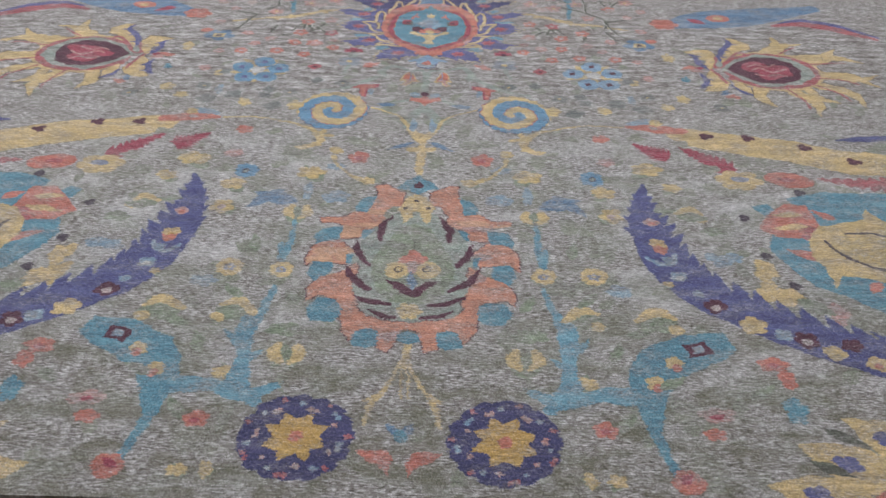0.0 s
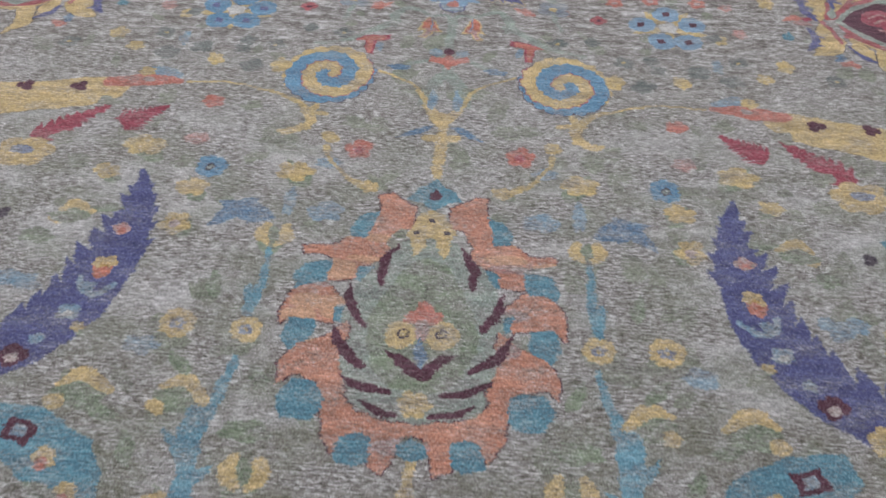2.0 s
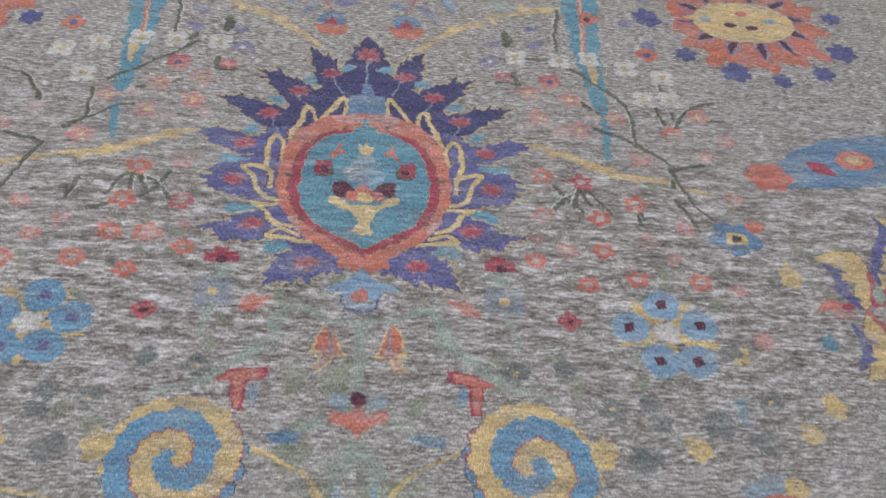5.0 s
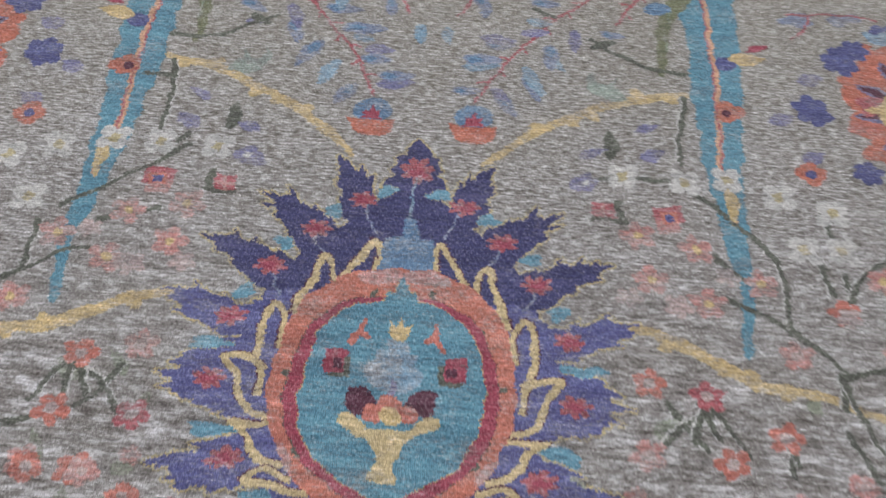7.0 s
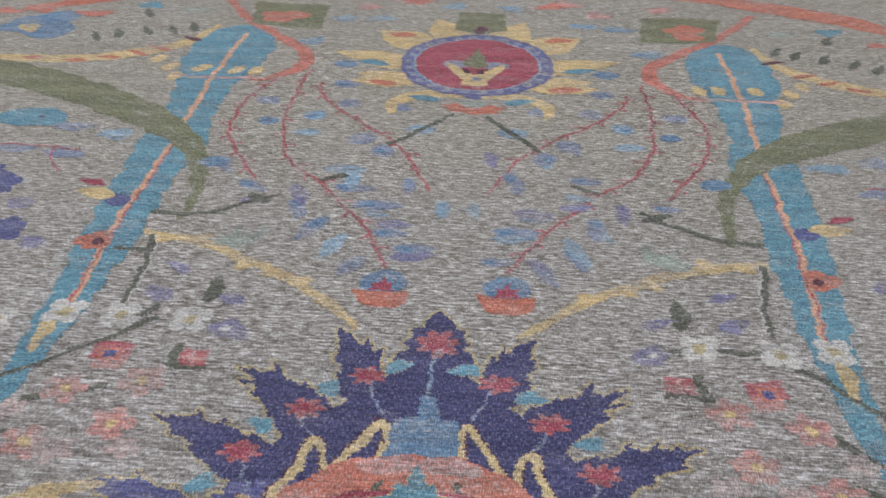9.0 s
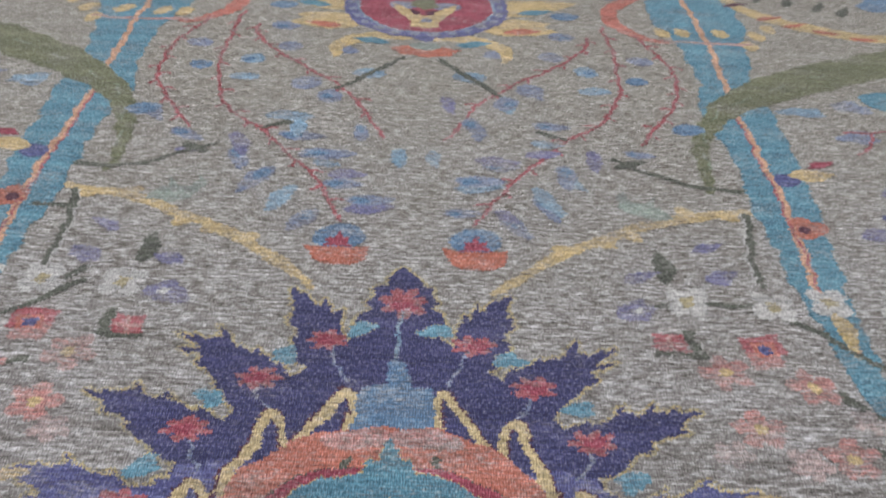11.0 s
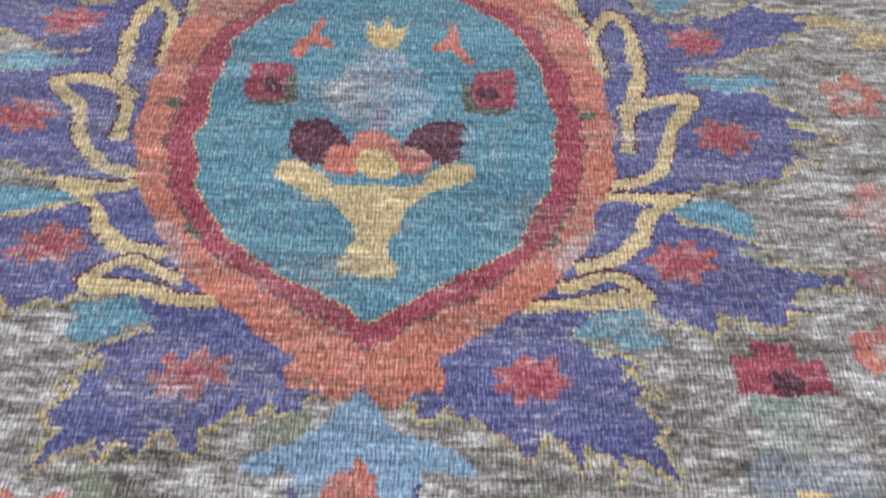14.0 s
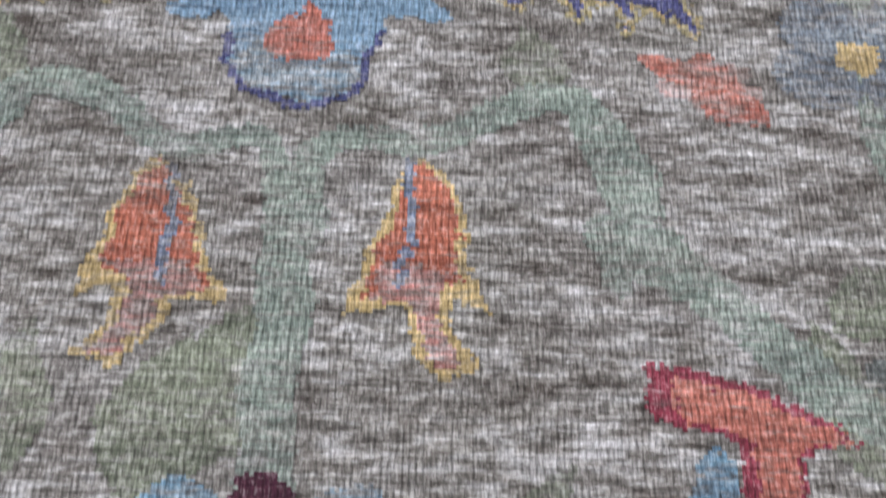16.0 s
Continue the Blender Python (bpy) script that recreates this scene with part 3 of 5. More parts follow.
    twigs(m, side, ([(330, -35), (360, 0), (400, 20)], [(375, -18), (396, 40)], [(492, 2), (502, -40)], [(394, 39), (420, 10), (440, -30)], [(574, 88), (606, -6), (625, -30)], [(574, 88), (640, 108)], [(700, 290), (640, 262), (600, 200)]))
    for x, y in [(305, 403), (395, 402), (460, 411), (535, 387), (607, 361), (556, 290), (612, 295)] if side > 0 else [(528, 381), (596, 353), (540, 279), (454, 403), (384, 403), (297, 400)]:
        flower("white_blossom", x, y, 27, "cream", None, side, 4, 45, 0.3, 1.05, 0.5)
        block(ink(motif("blossom_heart"), "heart", "khaki"), x, y, 7, 8, 20, side)
    flower("violet_blossom", 250, 388, 20, "violet", "cream", side, 4)
    m = motif("red_square_flower")
    block(ink(m, "outer", "brick"), 369, 337, 21, 16, 6, side)
    block(ink(m, "lower", "pink"), 366, 317, 17, 13, 6, side)
    block(ink(m, "heart", "coral"), 370, 332, 13, 11, 0, side)
    block(ink(m, "eye", "indigo"), 370, 331, 6.5, 7, 0, side)
    m = motif("red_square_flower")
    block(ink(m, "outer", "brick"), 273, 333, 16, 15, 0, side)
    block(ink(m, "heart", "pink"), 273, 333, 15, 2.5, 0, side)
    block(ink(m, "heart", "pink"), 273, 333, 2.5, 14, 0, side)
    shape(ink(m, "bracket", "moss"), [(289, 356), (299, 356), (306, 314), (256, 314), (256, 321), (292, 322)], side)
    for k, (x, y) in enumerate([(321, 296), (402, 277), (337, 219), (487, 226), (413, 190), (660, 246), (598, 190), (521, 119), (325, 60), (399, 46), (492, -4), (319, -41), (419, -40)] if side > 0 else [(482, 222), (398, 270), (317, 289), (404, 186), (328, 223), (510, 114), (395, 38), (325, 57), (410, -43), (310, -41), (360, -115), (421, -113)]):
        if k < 6:
            flower("pink_blossom", x, y, 27, "pink", "gold", side, 5, x, 0.26, 0.95, 0.55)
        else:
            flower("coral_blossom", x, y, 24, ("coral", "brick", "coral", "pink")[k % 4], "blush", side, 5, y, 0.34, 0.95, 0.5)
    for x, y, r in ((371, 180, 22), (303, 189, 20), (440, 235, 18), (602, 181, 20)):
        flower("pale_blossom", x, y, r, "blush", None, side, 5, x, 0.3, 0.9, 0.5)
    for x, y, r, w in ((416, -118, 22, "coral"), (350, -118, 21, "pink"),
                       (295, -145, 20, "coral"), (466, -176, 23, "coral"), (575, -180, 22, "coral"), (380, -196, 21, "coral"), (497, -92, 21, "pink"), (576, -57, 20, "pink"),
                       (300, -95, 15, "pink"), (540, -128, 18, "pink"), (640, -190, 18, "pink"), (680, 20, 20, "pink"), (650, 130, 18, "pink"), (256, -250, 18, "pink"), (700, 180, 20, "pink")):
        flower("coral_blossom", x, y, r, w, "blush", side, 5, y, 0.34)

# -- the side flowers far out --
for side in BOTH:
    m = motif("orange_palmette")
    base = ink(m, "corolla", "rust")
    rosette(base, 838, 588, 176, 14, 0.16, 10, side, 0.98)
    flames = [base]
    for k, (x, y, w) in enumerate(((784, 768, 62), (705, 742, 60), (664, 650, 58), (664, 535, 56), (676, 478, 52), (722, 410, 58), (801, 408, 56), (868, 402, 58), (945, 428, 58), (1008, 455, 56), (1030, 552, 60), (1020, 650, 60), (960, 735, 60), (870, 775, 60))):
        flames.append(ink(m, "petal", "rust" if k % 3 else "coral"))
        saw_leaf(flames[-1], 835, 585, x, y, w * 1.7, 4, side, None, 0.4)
    for k in range(12):
        a = radians(30 * k + 12)
        u, v = math.cos(a), math.sin(a)
        leaf(ink(m, "violet_stripe", "violet"), 835 + 92 * u, 585 + 74 * v, 835 + 158 * u + 14 * v, 585 + 146 * v - 14 * u, 15, side)
        leaf(ink(m, "dark_stripe", "maroon"), 835 + 96 * u, 585 + 78 * v, 835 + 152 * u + 14 * v, 585 + 140 * v - 14 * u, 8, side)
    blob(ink(m, "crimson_field", "brick"), 722, 590, 36, 26, side)
    blob(ink(m, "gold_spark", "straw"), 716, 584, 15, 9, side)
    heart = ink(m, "gold_heart", "gold")
    oval(heart, 835, 578, 118, 76, 4, side)
    rim(ink(m, "heart_edge", "violet"), [heart], 2, 0.8, flames)
    for x, y, wool in ((748, 580, "sky"), (800, 566, "maroon"), (850, 556, "maroon"), (838, 610, "coral"), (900, 585, "sky")):
        oval(ink(m, "heart_spot", wool), x, y, 15, 9, 10, side)
    for k, (x, y) in enumerate(((705, 722), (612, 571), (677, 446), (766, 770), (775, 394), (872, 376), (972, 408), (1038, 486), (1050, 610), (1010, 705), (677, 690), (900, 790))):
        rosette(ink(m, "bud", "indigo"), x, y, (26, 34, 24)[k % 3], 6, 0.34, 20 * k, side)
    m = motif("small_orange_flower")
    rosette(ink(m, "corolla", "rust"), 590, 438, 25, 4, 0.25, 0, side)
    oval(ink(m, "heart", "indigo"), 590, 438, 9, 9, 0, side)
    m = motif("parrot_flower")
    oval(ink(m, "blue", "indigo"), 484, 664, 20, 16, 20, side)
    leaf(ink(m, "gold", "gold"), 490, 674, 556, 684, 15, side)
    leaf(ink(m, "red", "crimson"), 520, 700, 562, 716, 8, side)
    m = motif("rust_bud")
    rosette(ink(m, "corolla", "rust"), 480, 556, 24, 3, 0.4, 0, side)
    oval(ink(m, "heart", "maroon"), 474, 553, 8, 8, 0, side)
    m = motif("gold_garland")
    stroke(ink(m, "garland", "gold"), [(528, 1345), (545, 1285), (572, 1240), (620, 1200), (680, 1168), (760, 1146), (900, 1138), (1100, 1150)], [5, 12, 15, 18, 20, 18, 16, 10], side, 0.15, 46)
    for k, (x, y) in enumerate(((556, 1268), (605, 1214), (641, 1186), (690, 1160), (745, 1140), (830, 1142), (910, 1138))):
        leaf(ink(m, "garland_mark", "rust" if k else "maroon"), x - 24, y - (10 if k < 3 else -2), x + 24, y + (10 if k < 3 else -2), 8, side)
    m = motif("olive_block")
    shape(ink(m, "block", "olive"), [(318, 1342), (326, 1480), (488, 1486), (464, 1362), (400, 1346)], side)
    blob(ink(m, "coral_spot", "rust"), 410, 1405, 46, 38, side)
    m = motif("orange_band")
    stroke(ink(m, "band", "rust"), [(385, 1615), (508, 1600), (620, 1562), (728, 1522), (794, 1484), (950, 1390)], [10, 26, 34, 34, 30, 12], side)
    m = motif("blue_cloud")
    blob(ink(m, "cloud", "steel"), 880, 1305, 95, 62, side)
    for x, y in ((918, 1397), (993, 1372), (800, 1380)):
        blob(ink(m, "coral_spot", "coral"), x, y, 36, 20, side)
    blob(ink(m, "pale_spot", "straw"), 898, 1288, 20, 24, side)
    m = motif("green_scribble")
    for x, y in ((751, 1257), (712, 1276), (662, 1297), (610, 1305), (575, 1325), (690, 1392)):
        leaf(ink(m, "blade", "moss"), x - 14, y - 24, x + 12, y + 28, 9, side)
    for x, y, wool in ((176, 1536, "pink"), (141, 1520, "coral"), (278, 1405, "sky"), (209, 1413, "sky"), (368, 1529, "pink"), (324, 1280, "sky"), (600, 1420, "mint"), (700, 1440, "teal"), (60, 1500, "sky"), (240, 1480, "pink"), (560, 860, "sky"), (640, 880, "slate"), (700, 800, "slate"), (760, 760, "sky"), (620, 790, "slate"), (860, 820, "sky")):
        m = motif("small_blossom")
        blob(ink(m, "corolla", wool), x, y, 32, 18, side)
    m = motif("red_twig")
    tw = ink(m, "twig", "brick")
    stroke(tw, [(600, 800), (680, 812), (760, 805)], 2.2, side)
    stroke(tw, [(640, 806), (630, 770), (605, 740)], 2.2, side)
    m = motif("blue_leaf")
    oval(ink(m, "leaf", "teal"), 720, 905, 60, 34, 0, side)
    oval(ink(m, "eye", "ink"), 705, 905, 7, 5, 0, side)
    # eye-shaped flower with flames
    m = motif("flame_flower")
    flames = []
    spots = ((1060, -345, 1112, -500, 30), (1120, -330, 1190, -420, 22), (1150, -310, 1262, -445, 28), (985, -335, 1000, -450, 28),
             (1150, -260, 1340, -318, 30), (1170, -225, 1360, -240, 24), (1160, -180, 1340, -160, 28), (1140, -135, 1275, -66, 28), (1090, -112, 1180, -40, 20), (1050, -105, 1098, 8, 26))
    for k, (ax, ay, bx, by, w) in enumerate(spots):
        flames.append(ink(m, "flame", "gold"))
        bend = (0.22, -0.2)[k % 2]
        mx, my = ax * 0.45 + bx * 0.55 - (by - ay) * bend, ay * 0.45 + by * 0.55 + (bx - ax) * bend
        stroke(flames[-1], [(ax, ay), (mx, my), (bx, by)], [w * 0.8, w * 0.75, 3], side, 0.3, 50)
    for leaf_line in ([(794, -113), (836, -97), (875, -97), (891, -133), (889, -165), (868, -212), (849, -228), (830, -213), (846, -196), (853, -173), (832, -164), (836, -146), (820, -133)],
                      [(855, -236), (870, -246), (891, -294), (900, -315), (884, -352), (850, -368), (812, -368), (822, -344), (838, -330), (824, -310), (844, -300), (834, -276)],
                      [(939, -11), (970, -13), (1014, -50), (1008, -86), (979, -94), (954, -131), (918, -178), (898, -184), (905, -143), (922, -122), (916, -100), (946, -80), (938, -62), (951, -38)],
                      [(911, -287), (956, -342), (950, -378), (930, -370), (921, -356), (909, -331)]):
        flames.append(ink(m, "acanthus_petal", "gold"))
        shape(flames[-1], leaf_line, side)
    flames.append(ink(m, "gold_field", "gold"))
    oval(flames[-1], 1045, -228, 150, 128, 0, side)
    rim(ink(m, "flame_edge", "ink"), flames, 1, 0.8)
    for line, widths in (([(806, -124), (826, -142), (824, -175), (832, -203), (848, -226)], [2, 8, 9, 8, 3]), ([(822, -262), (832, -290), (822, -325), (808, -346)], [4, 9, 9, 4]),
                         ([(942, -14), (952, -50), (922, -92), (902, -140), (900, -180)], [2, 9, 10, 7, 2]), ([(905, -330), (922, -364), (950, -384)], [3, 7, 3])):
        blade = ink(m, "purple_blade", "purple")
        stroke(blade, line, widths, side)
        for (x, y), w in zip(line[1:-1], widths[1:-1]):
            leaf(blade, x - 4, y + 4, x + 26, y - 8, 5, side)
    for k, (ax, ay, bx, by, w) in enumerate(spots[::2]):
        stroke(ink(m, "flame_vein", "brick"), [(ax, ay), ((ax + bx) / 2 + 8, (ay + by) / 2 + 8), (ax * 0.3 + bx * 0.7, ay * 0.3 + by * 0.7)], 3.2, side)
    oval(ink(m, "crimson_edge", "brick"), 1040, -228, 146, 116, 0, side)
    zig = ink(m, "crimson_zigzag", "brick")
    for line in ([(890, -150), (884, -185), (872, -214), (912, -207)], [(905, -205), (932, -150), (969, -107), (995, -134)], [(858, -226), (876, -262), (889, -316)], [(912, -262), (906, -290), (924, -284)]):
        stroke(zig, line, 5, side)
    leaf(ink(m, "pale_leaf", "mint"), 884, -214, 900, -168, 11, side)
    shape(ink(m, "pale_field", "mint"), [(888, -226), (940, -160), (1020, -118), (1110, -135), (1165, -200), (1170, -250), (1110, -310), (1010, -335), (940, -292)], side)
    shape(ink(m, "spindle", "maroon"), [(906, -222), (945, -178), (1000, -142), (1070, -140), (1118, -175), (1132, -225), (1115, -280), (1060, -312), (990, -306), (940, -268)], side)
    blob(ink(m, "heart", "crimson"), 1032, -226, 78, 52, side)
    m2 = ink(m, "scribble", "pink")
    stroke(m2, [(975, -205), (1000, -190), (1030, -200), (1060, -186)], 3, side)
    stroke(m2, [(990, -252), (1020, -262), (1050, -250), (1080, -262)], 3, side)
    stroke(m2, [(985, -225), (1010, -212), (1045, -235), (1085, -215)], 4, side)
    m = motif("tip_blossom")
    blob(ink(m, "corolla", "coral"), 796, -222, 24, 14, side)
    blob(ink(m, "corolla", "pink"), 816, -240, 18, 14, side)
    oval(ink(m, "heart", "crimson"), 826, -224, 10, 9, 0, side)
    blob(ink(m, "leaf", "teal"), 769, -300, 12, 20, side)
    blob(ink(m, "lower_corolla", "coral"), 888, -398, 20, 13, side)
    blob(ink(m, "leaf", "steel"), 871, -376, 14, 14, side)
    # blue arabesque with its coral flower
    m = motif("blue_arabesque")
    stroke(ink(m, "band", "steel"), [(790, 85), (900, 125), (1020, 150), (1150, 190), (1300, 240)], [30, 62, 66, 48, 22], side)
    rosette(ink(m, "flower", "coral"), 766, 84, 48, 6, 0.25, 0, side, 0.8)
    leaf(ink(m, "red_leaf", "crimson"), 850, 130, 910, 92, 15, side)
    oval(ink(m, "bud", "coral"), 955, 142, 40, 26, 10, side)
    oval(ink(m, "bud_heart", "gold"), 955, 142, 16, 12, 0, side)
    stroke(ink(m, "crimson_blade", "brick"), [(1130, 95), (1220, 118), (1320, 85), (1440, 10)], [8, 22, 22, 8], side)
    stroke(ink(m, "violet_edge", "purple"), [(1150, 118), (1240, 142), (1340, 108), (1450, 25)], [4, 11, 11, 5], side)
    # gold feather
    m = motif("gold_feather")
    stroke(ink(m, "feather", "gold"), [(672, -610), (720, -632), (845, -664), (980, -694), (1110, -742), (1210, -755), (1400, -880)], [16, 44, 50, 56, 56, 56, 50], side)
    stroke(ink(m, "coral_tip", "coral"), [(706, -602), (640, -592), (560, -586)], [16, 21, 8], side)
    oval(ink(m, "tip_eye", "blush"), 630, -588, 14, 8, 0, side)
    stroke(ink(m, "blue_tip", "sky"), [(650, -556), (610, -556), (566, -568)], [8, 16, 9], side)
    for x, y in ((767, -624), (876, -630), (1020, -673), (1130, -738)):
        rosette(ink(m, "spot", "maroon"), x, y, 21, 3, 0.5, 0, side, 0.85)
    stroke(ink(m, "dark_blade", "indigo"), [(1120, -630), (1200, -620), (1300, -600)], [5, 14, 8], side)
    for ax, ay, bx, by, w, wool in ((800, -796, 682, -682, 50, "crimson"), (644, -738, 562, -672, 50, "crimson"), (1260, -860, 1010, -826, 56, "brick")):
        m = motif("red_feather")
        saw_leaf(ink(m, "feather", wool), ax, ay, bx, by, w, 7, side, None, 0.55)
    m = motif("coral_plume")
    oval(ink(m, "plume", "coral"), 935, -832, 62, 34, -8, side)
    oval(ink(m, "plume_heart", "brick"), 930, -830, 24, 10, 0, side)
    m = motif("gold_ring_flower")
    rosette(ink(m, "corolla", "gold"), 808, -838, 62, 6, 0.25, 10, side, 0.75)
    oval(ink(m, "heart", "slate"), 812, -832, 24, 13, 0, side)
    # great side palmette
    m = motif("great_side_palmette")
    shape(ink(m, "blue_field", "teal"), [(905, -915), (1000, -885), (1250, -885), (1320, -1100), (1250, -1330), (1010, -1345), (945, -1288), (885, -1258), (845, -1195), (815, -1130), (832, -1068), (940, -1000)], side)
    shape(ink(m, "blue_tip", "teal"), [(815, -955), (850, -940), (880, -985), (845, -1010)], side)
    shape(ink(m, "coral_fan", "coral"), [(806, -1040), (845, -985), (890, -938), (945, -945), (952, -1005), (965, -1070), (925, -1082), (845, -1078)], side)
    for ax, ay, bx, by in ((930, -1030, 835, -1045), (925, -985, 850, -985)):
        leaf(ink(m, "gold_flame", "gold"), ax, ay, bx, by, 12, side)
    for x, y in ((930, -1045), (955, -1075), (915, -1075)):
        oval(ink(m, "red_spot", "brick"), x, y, 16, 12, 0, side)
    leaf(ink(m, "coral_tongue", "coral"), 950, -1165, 850, -1122, 16, side)
    leaf(ink(m, "coral_tongue", "coral"), 1000, -1000, 950, -965, 13, side)
    leaf(ink(m, "coral_tongue", "coral"), 1030, -1235, 1000, -1275, 14, side)
    shape(ink(m, "gold_field", "gold"), [(912, -1085), (950, -1030), (1010, -1015), (1068, -1000), (1085, -955), (1112, -1000), (1160, -1020), (1260, -1050), (1260, -1230), (1060, -1242), (985, -1215), (950, -1220), (925, -1262), (925, -1195), (905, -1140)], side)
    oval(ink(m, "pale_lens", "straw"), 1075, -1130, 125, 78, -12, side)
    stroke(ink(m, "dark_arc", "ink"), [(952, -1088), (975, -1140), (1040, -1185), (1130, -1205)], 4.5, side)
    stroke(ink(m, "dark_arc", "ink"), [(1010, -1058), (1080, -1056), (1150, -1085), (1230, -1130)], 4, side)
    for x, y in ((800, -1150), (945, -890), (840, -1255), (782, -1005)):
        rosette(ink(m, "dark_bud", "ink"), x, y, 15, 3, 0.3, 0, side)
    for x, y in ((775, -1275), (785, -1205), (815, -1292)):
        blob(ink(m, "gold_bud", "gold"), x, y, 30, 36, side)
    blob(ink(m, "coral_bud", "pink"), 905, -1345, 22, 40, side)
    blob(ink(m, "sky_leaf", "sky"), 690, -1170, 34, 22, side)
    leaf(ink(m, "green_leaf", "sage"), 830, -1300, 900, -1350, 20, side)

# -- the near field --
for side in BOTH:
    m = motif("curved_purple_leaf")
    saz = ink(m, "leaf", "indigo")
    stroke(saz, [(560, -872), (549, -930), (543, -1000), (548, -1090), (570, -1190), (622, -1280), (700, -1345), (790, -1402), (890, -1450), (1000, -1490), (1200, -1500)],
           [5, 18, 34, 44, 50, 50, 50, 50, 52, 54, 52], side)
    spine = smooth([(560, -872), (549, -930), (543, -1000), (548, -1090), (570, -1190), (622, -1280), (700, -1345), (790, -1402), (890, -1450), (1000, -1490), (1200, -1500)], 4)
    for k in range(4, len(spine) - 1):
        (x, y), t_ = spine[k], spine[k - 1] - spine[k + 1]
        t_ = t_ / np.hypot(*t_)
        if k % 2:
            continue
        w_ = min(76, 6 + 4.8 * k)
        for hand in (1, -1):
            if hand < 0 and k > 12:
                continue
            n_ = np.array((t_[1], -t_[0])) * hand
            tip_ = (x, y) + n_ * w_ * (1.12 if hand > 0 else 0.85) + t_ * w_ * 0.75
            leaf(saz, x - t_[0] * 20, y - t_[1] * 20, tip_[0], tip_[1], min(19, 4 + 1.3 * k), side)
    for k, (x, y, r, wool, heart) in enumerate(((556, -1030, 19, "pink", "coral"), (559, -1116, 22, "gold", "ochre"), (588, -1232, 21, "sky", "cream"), (572, -1172, 14, "sky", None), (647, -1328, 27, "maroon", "blush"), (714, -1386, 32, "gold", "straw"),
                                   (770, -1414, 22, "sky", None), (814, -1428, 28, "maroon", "blush"), (862, -1462, 26, "straw", None), (905, -1440, 24, "maroon", None), (940, -1492, 24, "gold", "coral"), (620, -1290, 14, "sky", None))):
        rosette(ink(m, "blossom", wool), x, y, r, 4 + k % 2, 0.3, 25 * k, side, 0.9)
        if heart:
            oval(ink(m, "blossom_heart", heart), x, y - 5, r * 0.42, r * 0.36, 0, side)
    crown = ink(m, "rust_crown", "rust")
    shape(crown, [(540, -1122), (548, -1128), (559, -1122), (570, -1128), (579, -1122), (574, -1146), (562, -1154), (548, -1148)], side)
    stroke(ink(m, "sky_sprig", "sky"), [(528, -1168), (556, -1190), (584, -1176), (592, -1150)], [6, 7, 8, 4], side)
    rim(ink(m, "horn_edge", "slate"), [saz], 1, 0.35)
    m = motif("teal_hook")
    shape(ink(m, "hook", "teal"), [(648, -1412), (664, -1462), (620, -1500), (565, -1530), (520, -1570), (496, -1620), (478, -1680), (490, -1752), (502, -1792), (482, -1792), (466, -1730), (448, -1660), (432, -1600), (440, -1524), (470, -1472), (560, -1420)], side)
    block(ink(m, "square", "maroon"), 585, -1464, 24, 20, 15, side)
    block(ink(m, "square_heart", "sky"), 585, -1464, 11, 10, 15, side)
    for x, y, wool in ((532, -1504, "gold"), (486, -1562, "gold")):
        rosette(ink(m, "blossom", wool), x, y, 21, 5, 0.3, 0, side)
        oval(ink(m, "blossom_heart", "coral"), x + 2, y - 12, 10, 12, 0, side)
    m = motif("blue_stalk")
    stalk = ink(m, "stem", "aqua")
    stroke(stalk, [(300, -1150), (290, -1300), (318, -1425), (318, -1518), (304, -1596), (277, -1640)], [7, 7, 15, 12, 13, 14], side, 0.2, 40)
    stroke(stalk, [(431, -1610), (355, -1608), (280, -1627)], [15, 12, 14], side, 0.2, 45)
    stroke(stalk, [(280, -1627), (236, -1590)], [9, 5], side)
    small_blossoms(side, ((350, -1573, 22, 13, "straw", None), (376, -1686, 24, 20, "coral", "brick"), (590, -1640, 34, 19, "pink", "crimson"), (576, -1688, 24, 16, "coral", None)))
    daisy = motif("blue_daisy")
    rosette(ink(daisy, "corolla", "blue"), 436, -850, 32, 8, 0.14, 0, side, 0.98)
    oval(ink(daisy, "ring", "ink"), 438, -852, 9, 11, 0, side)
    oval(ink(daisy, "eye", "mint"), 438, -852, 5.5, 7, 0, side)
    ring_flower(401, -1240, 31, side)
    ring_flower(288, -1246, 28, side)
    cup_flower(281, -1024, 34, 26, side, True)
    cup_flower(236, -1508, 38, 28, side)
    leafed_flower(362, -1384, 40, side, 10)
    leafed_flower(518, -1384, 44, side, -5)
    leafed_flower(655, -996, 34, side, -10)
    m = motif("coral_bud")
    rosette(ink(m, "bud", "coral"), 507, -1800, 31, 6, 0.12, 0, side, 0.95)
    leaf(ink(m, "red_mark", "crimson"), 490, -1805, 520, -1780, 9, side)
    m = motif("purple_roundel")
    disc = ink(m, "disc", "navy")
    rosette(disc, 189, -1722, 106, 16, 0.07, 0, side, 0.97)
    star = ink(m, "star", "ochre")
    for k in range(8):
        a = radians(45 * k + 22)
        leaf(star, 189, -1722, 189 + 64 * math.cos(a), -1722 + 62 * math.sin(a), 20, side)
    rosette(ink(m, "heart", "coral"), 189, -1722, 15, 6, 0.3, 0, side)
    for k in range(28):
        a, q = 2.4 * k, 74 + 11 * (k % 3)
        block(ink(m, "dot", ("pink", "sky", "brick")[k % 3]), 189 + q * math.cos(a), -1722 + q * math.sin(a) * 0.95, 5.5, 5, 20 * k, side)
    m = motif("gold_flame_leaf")
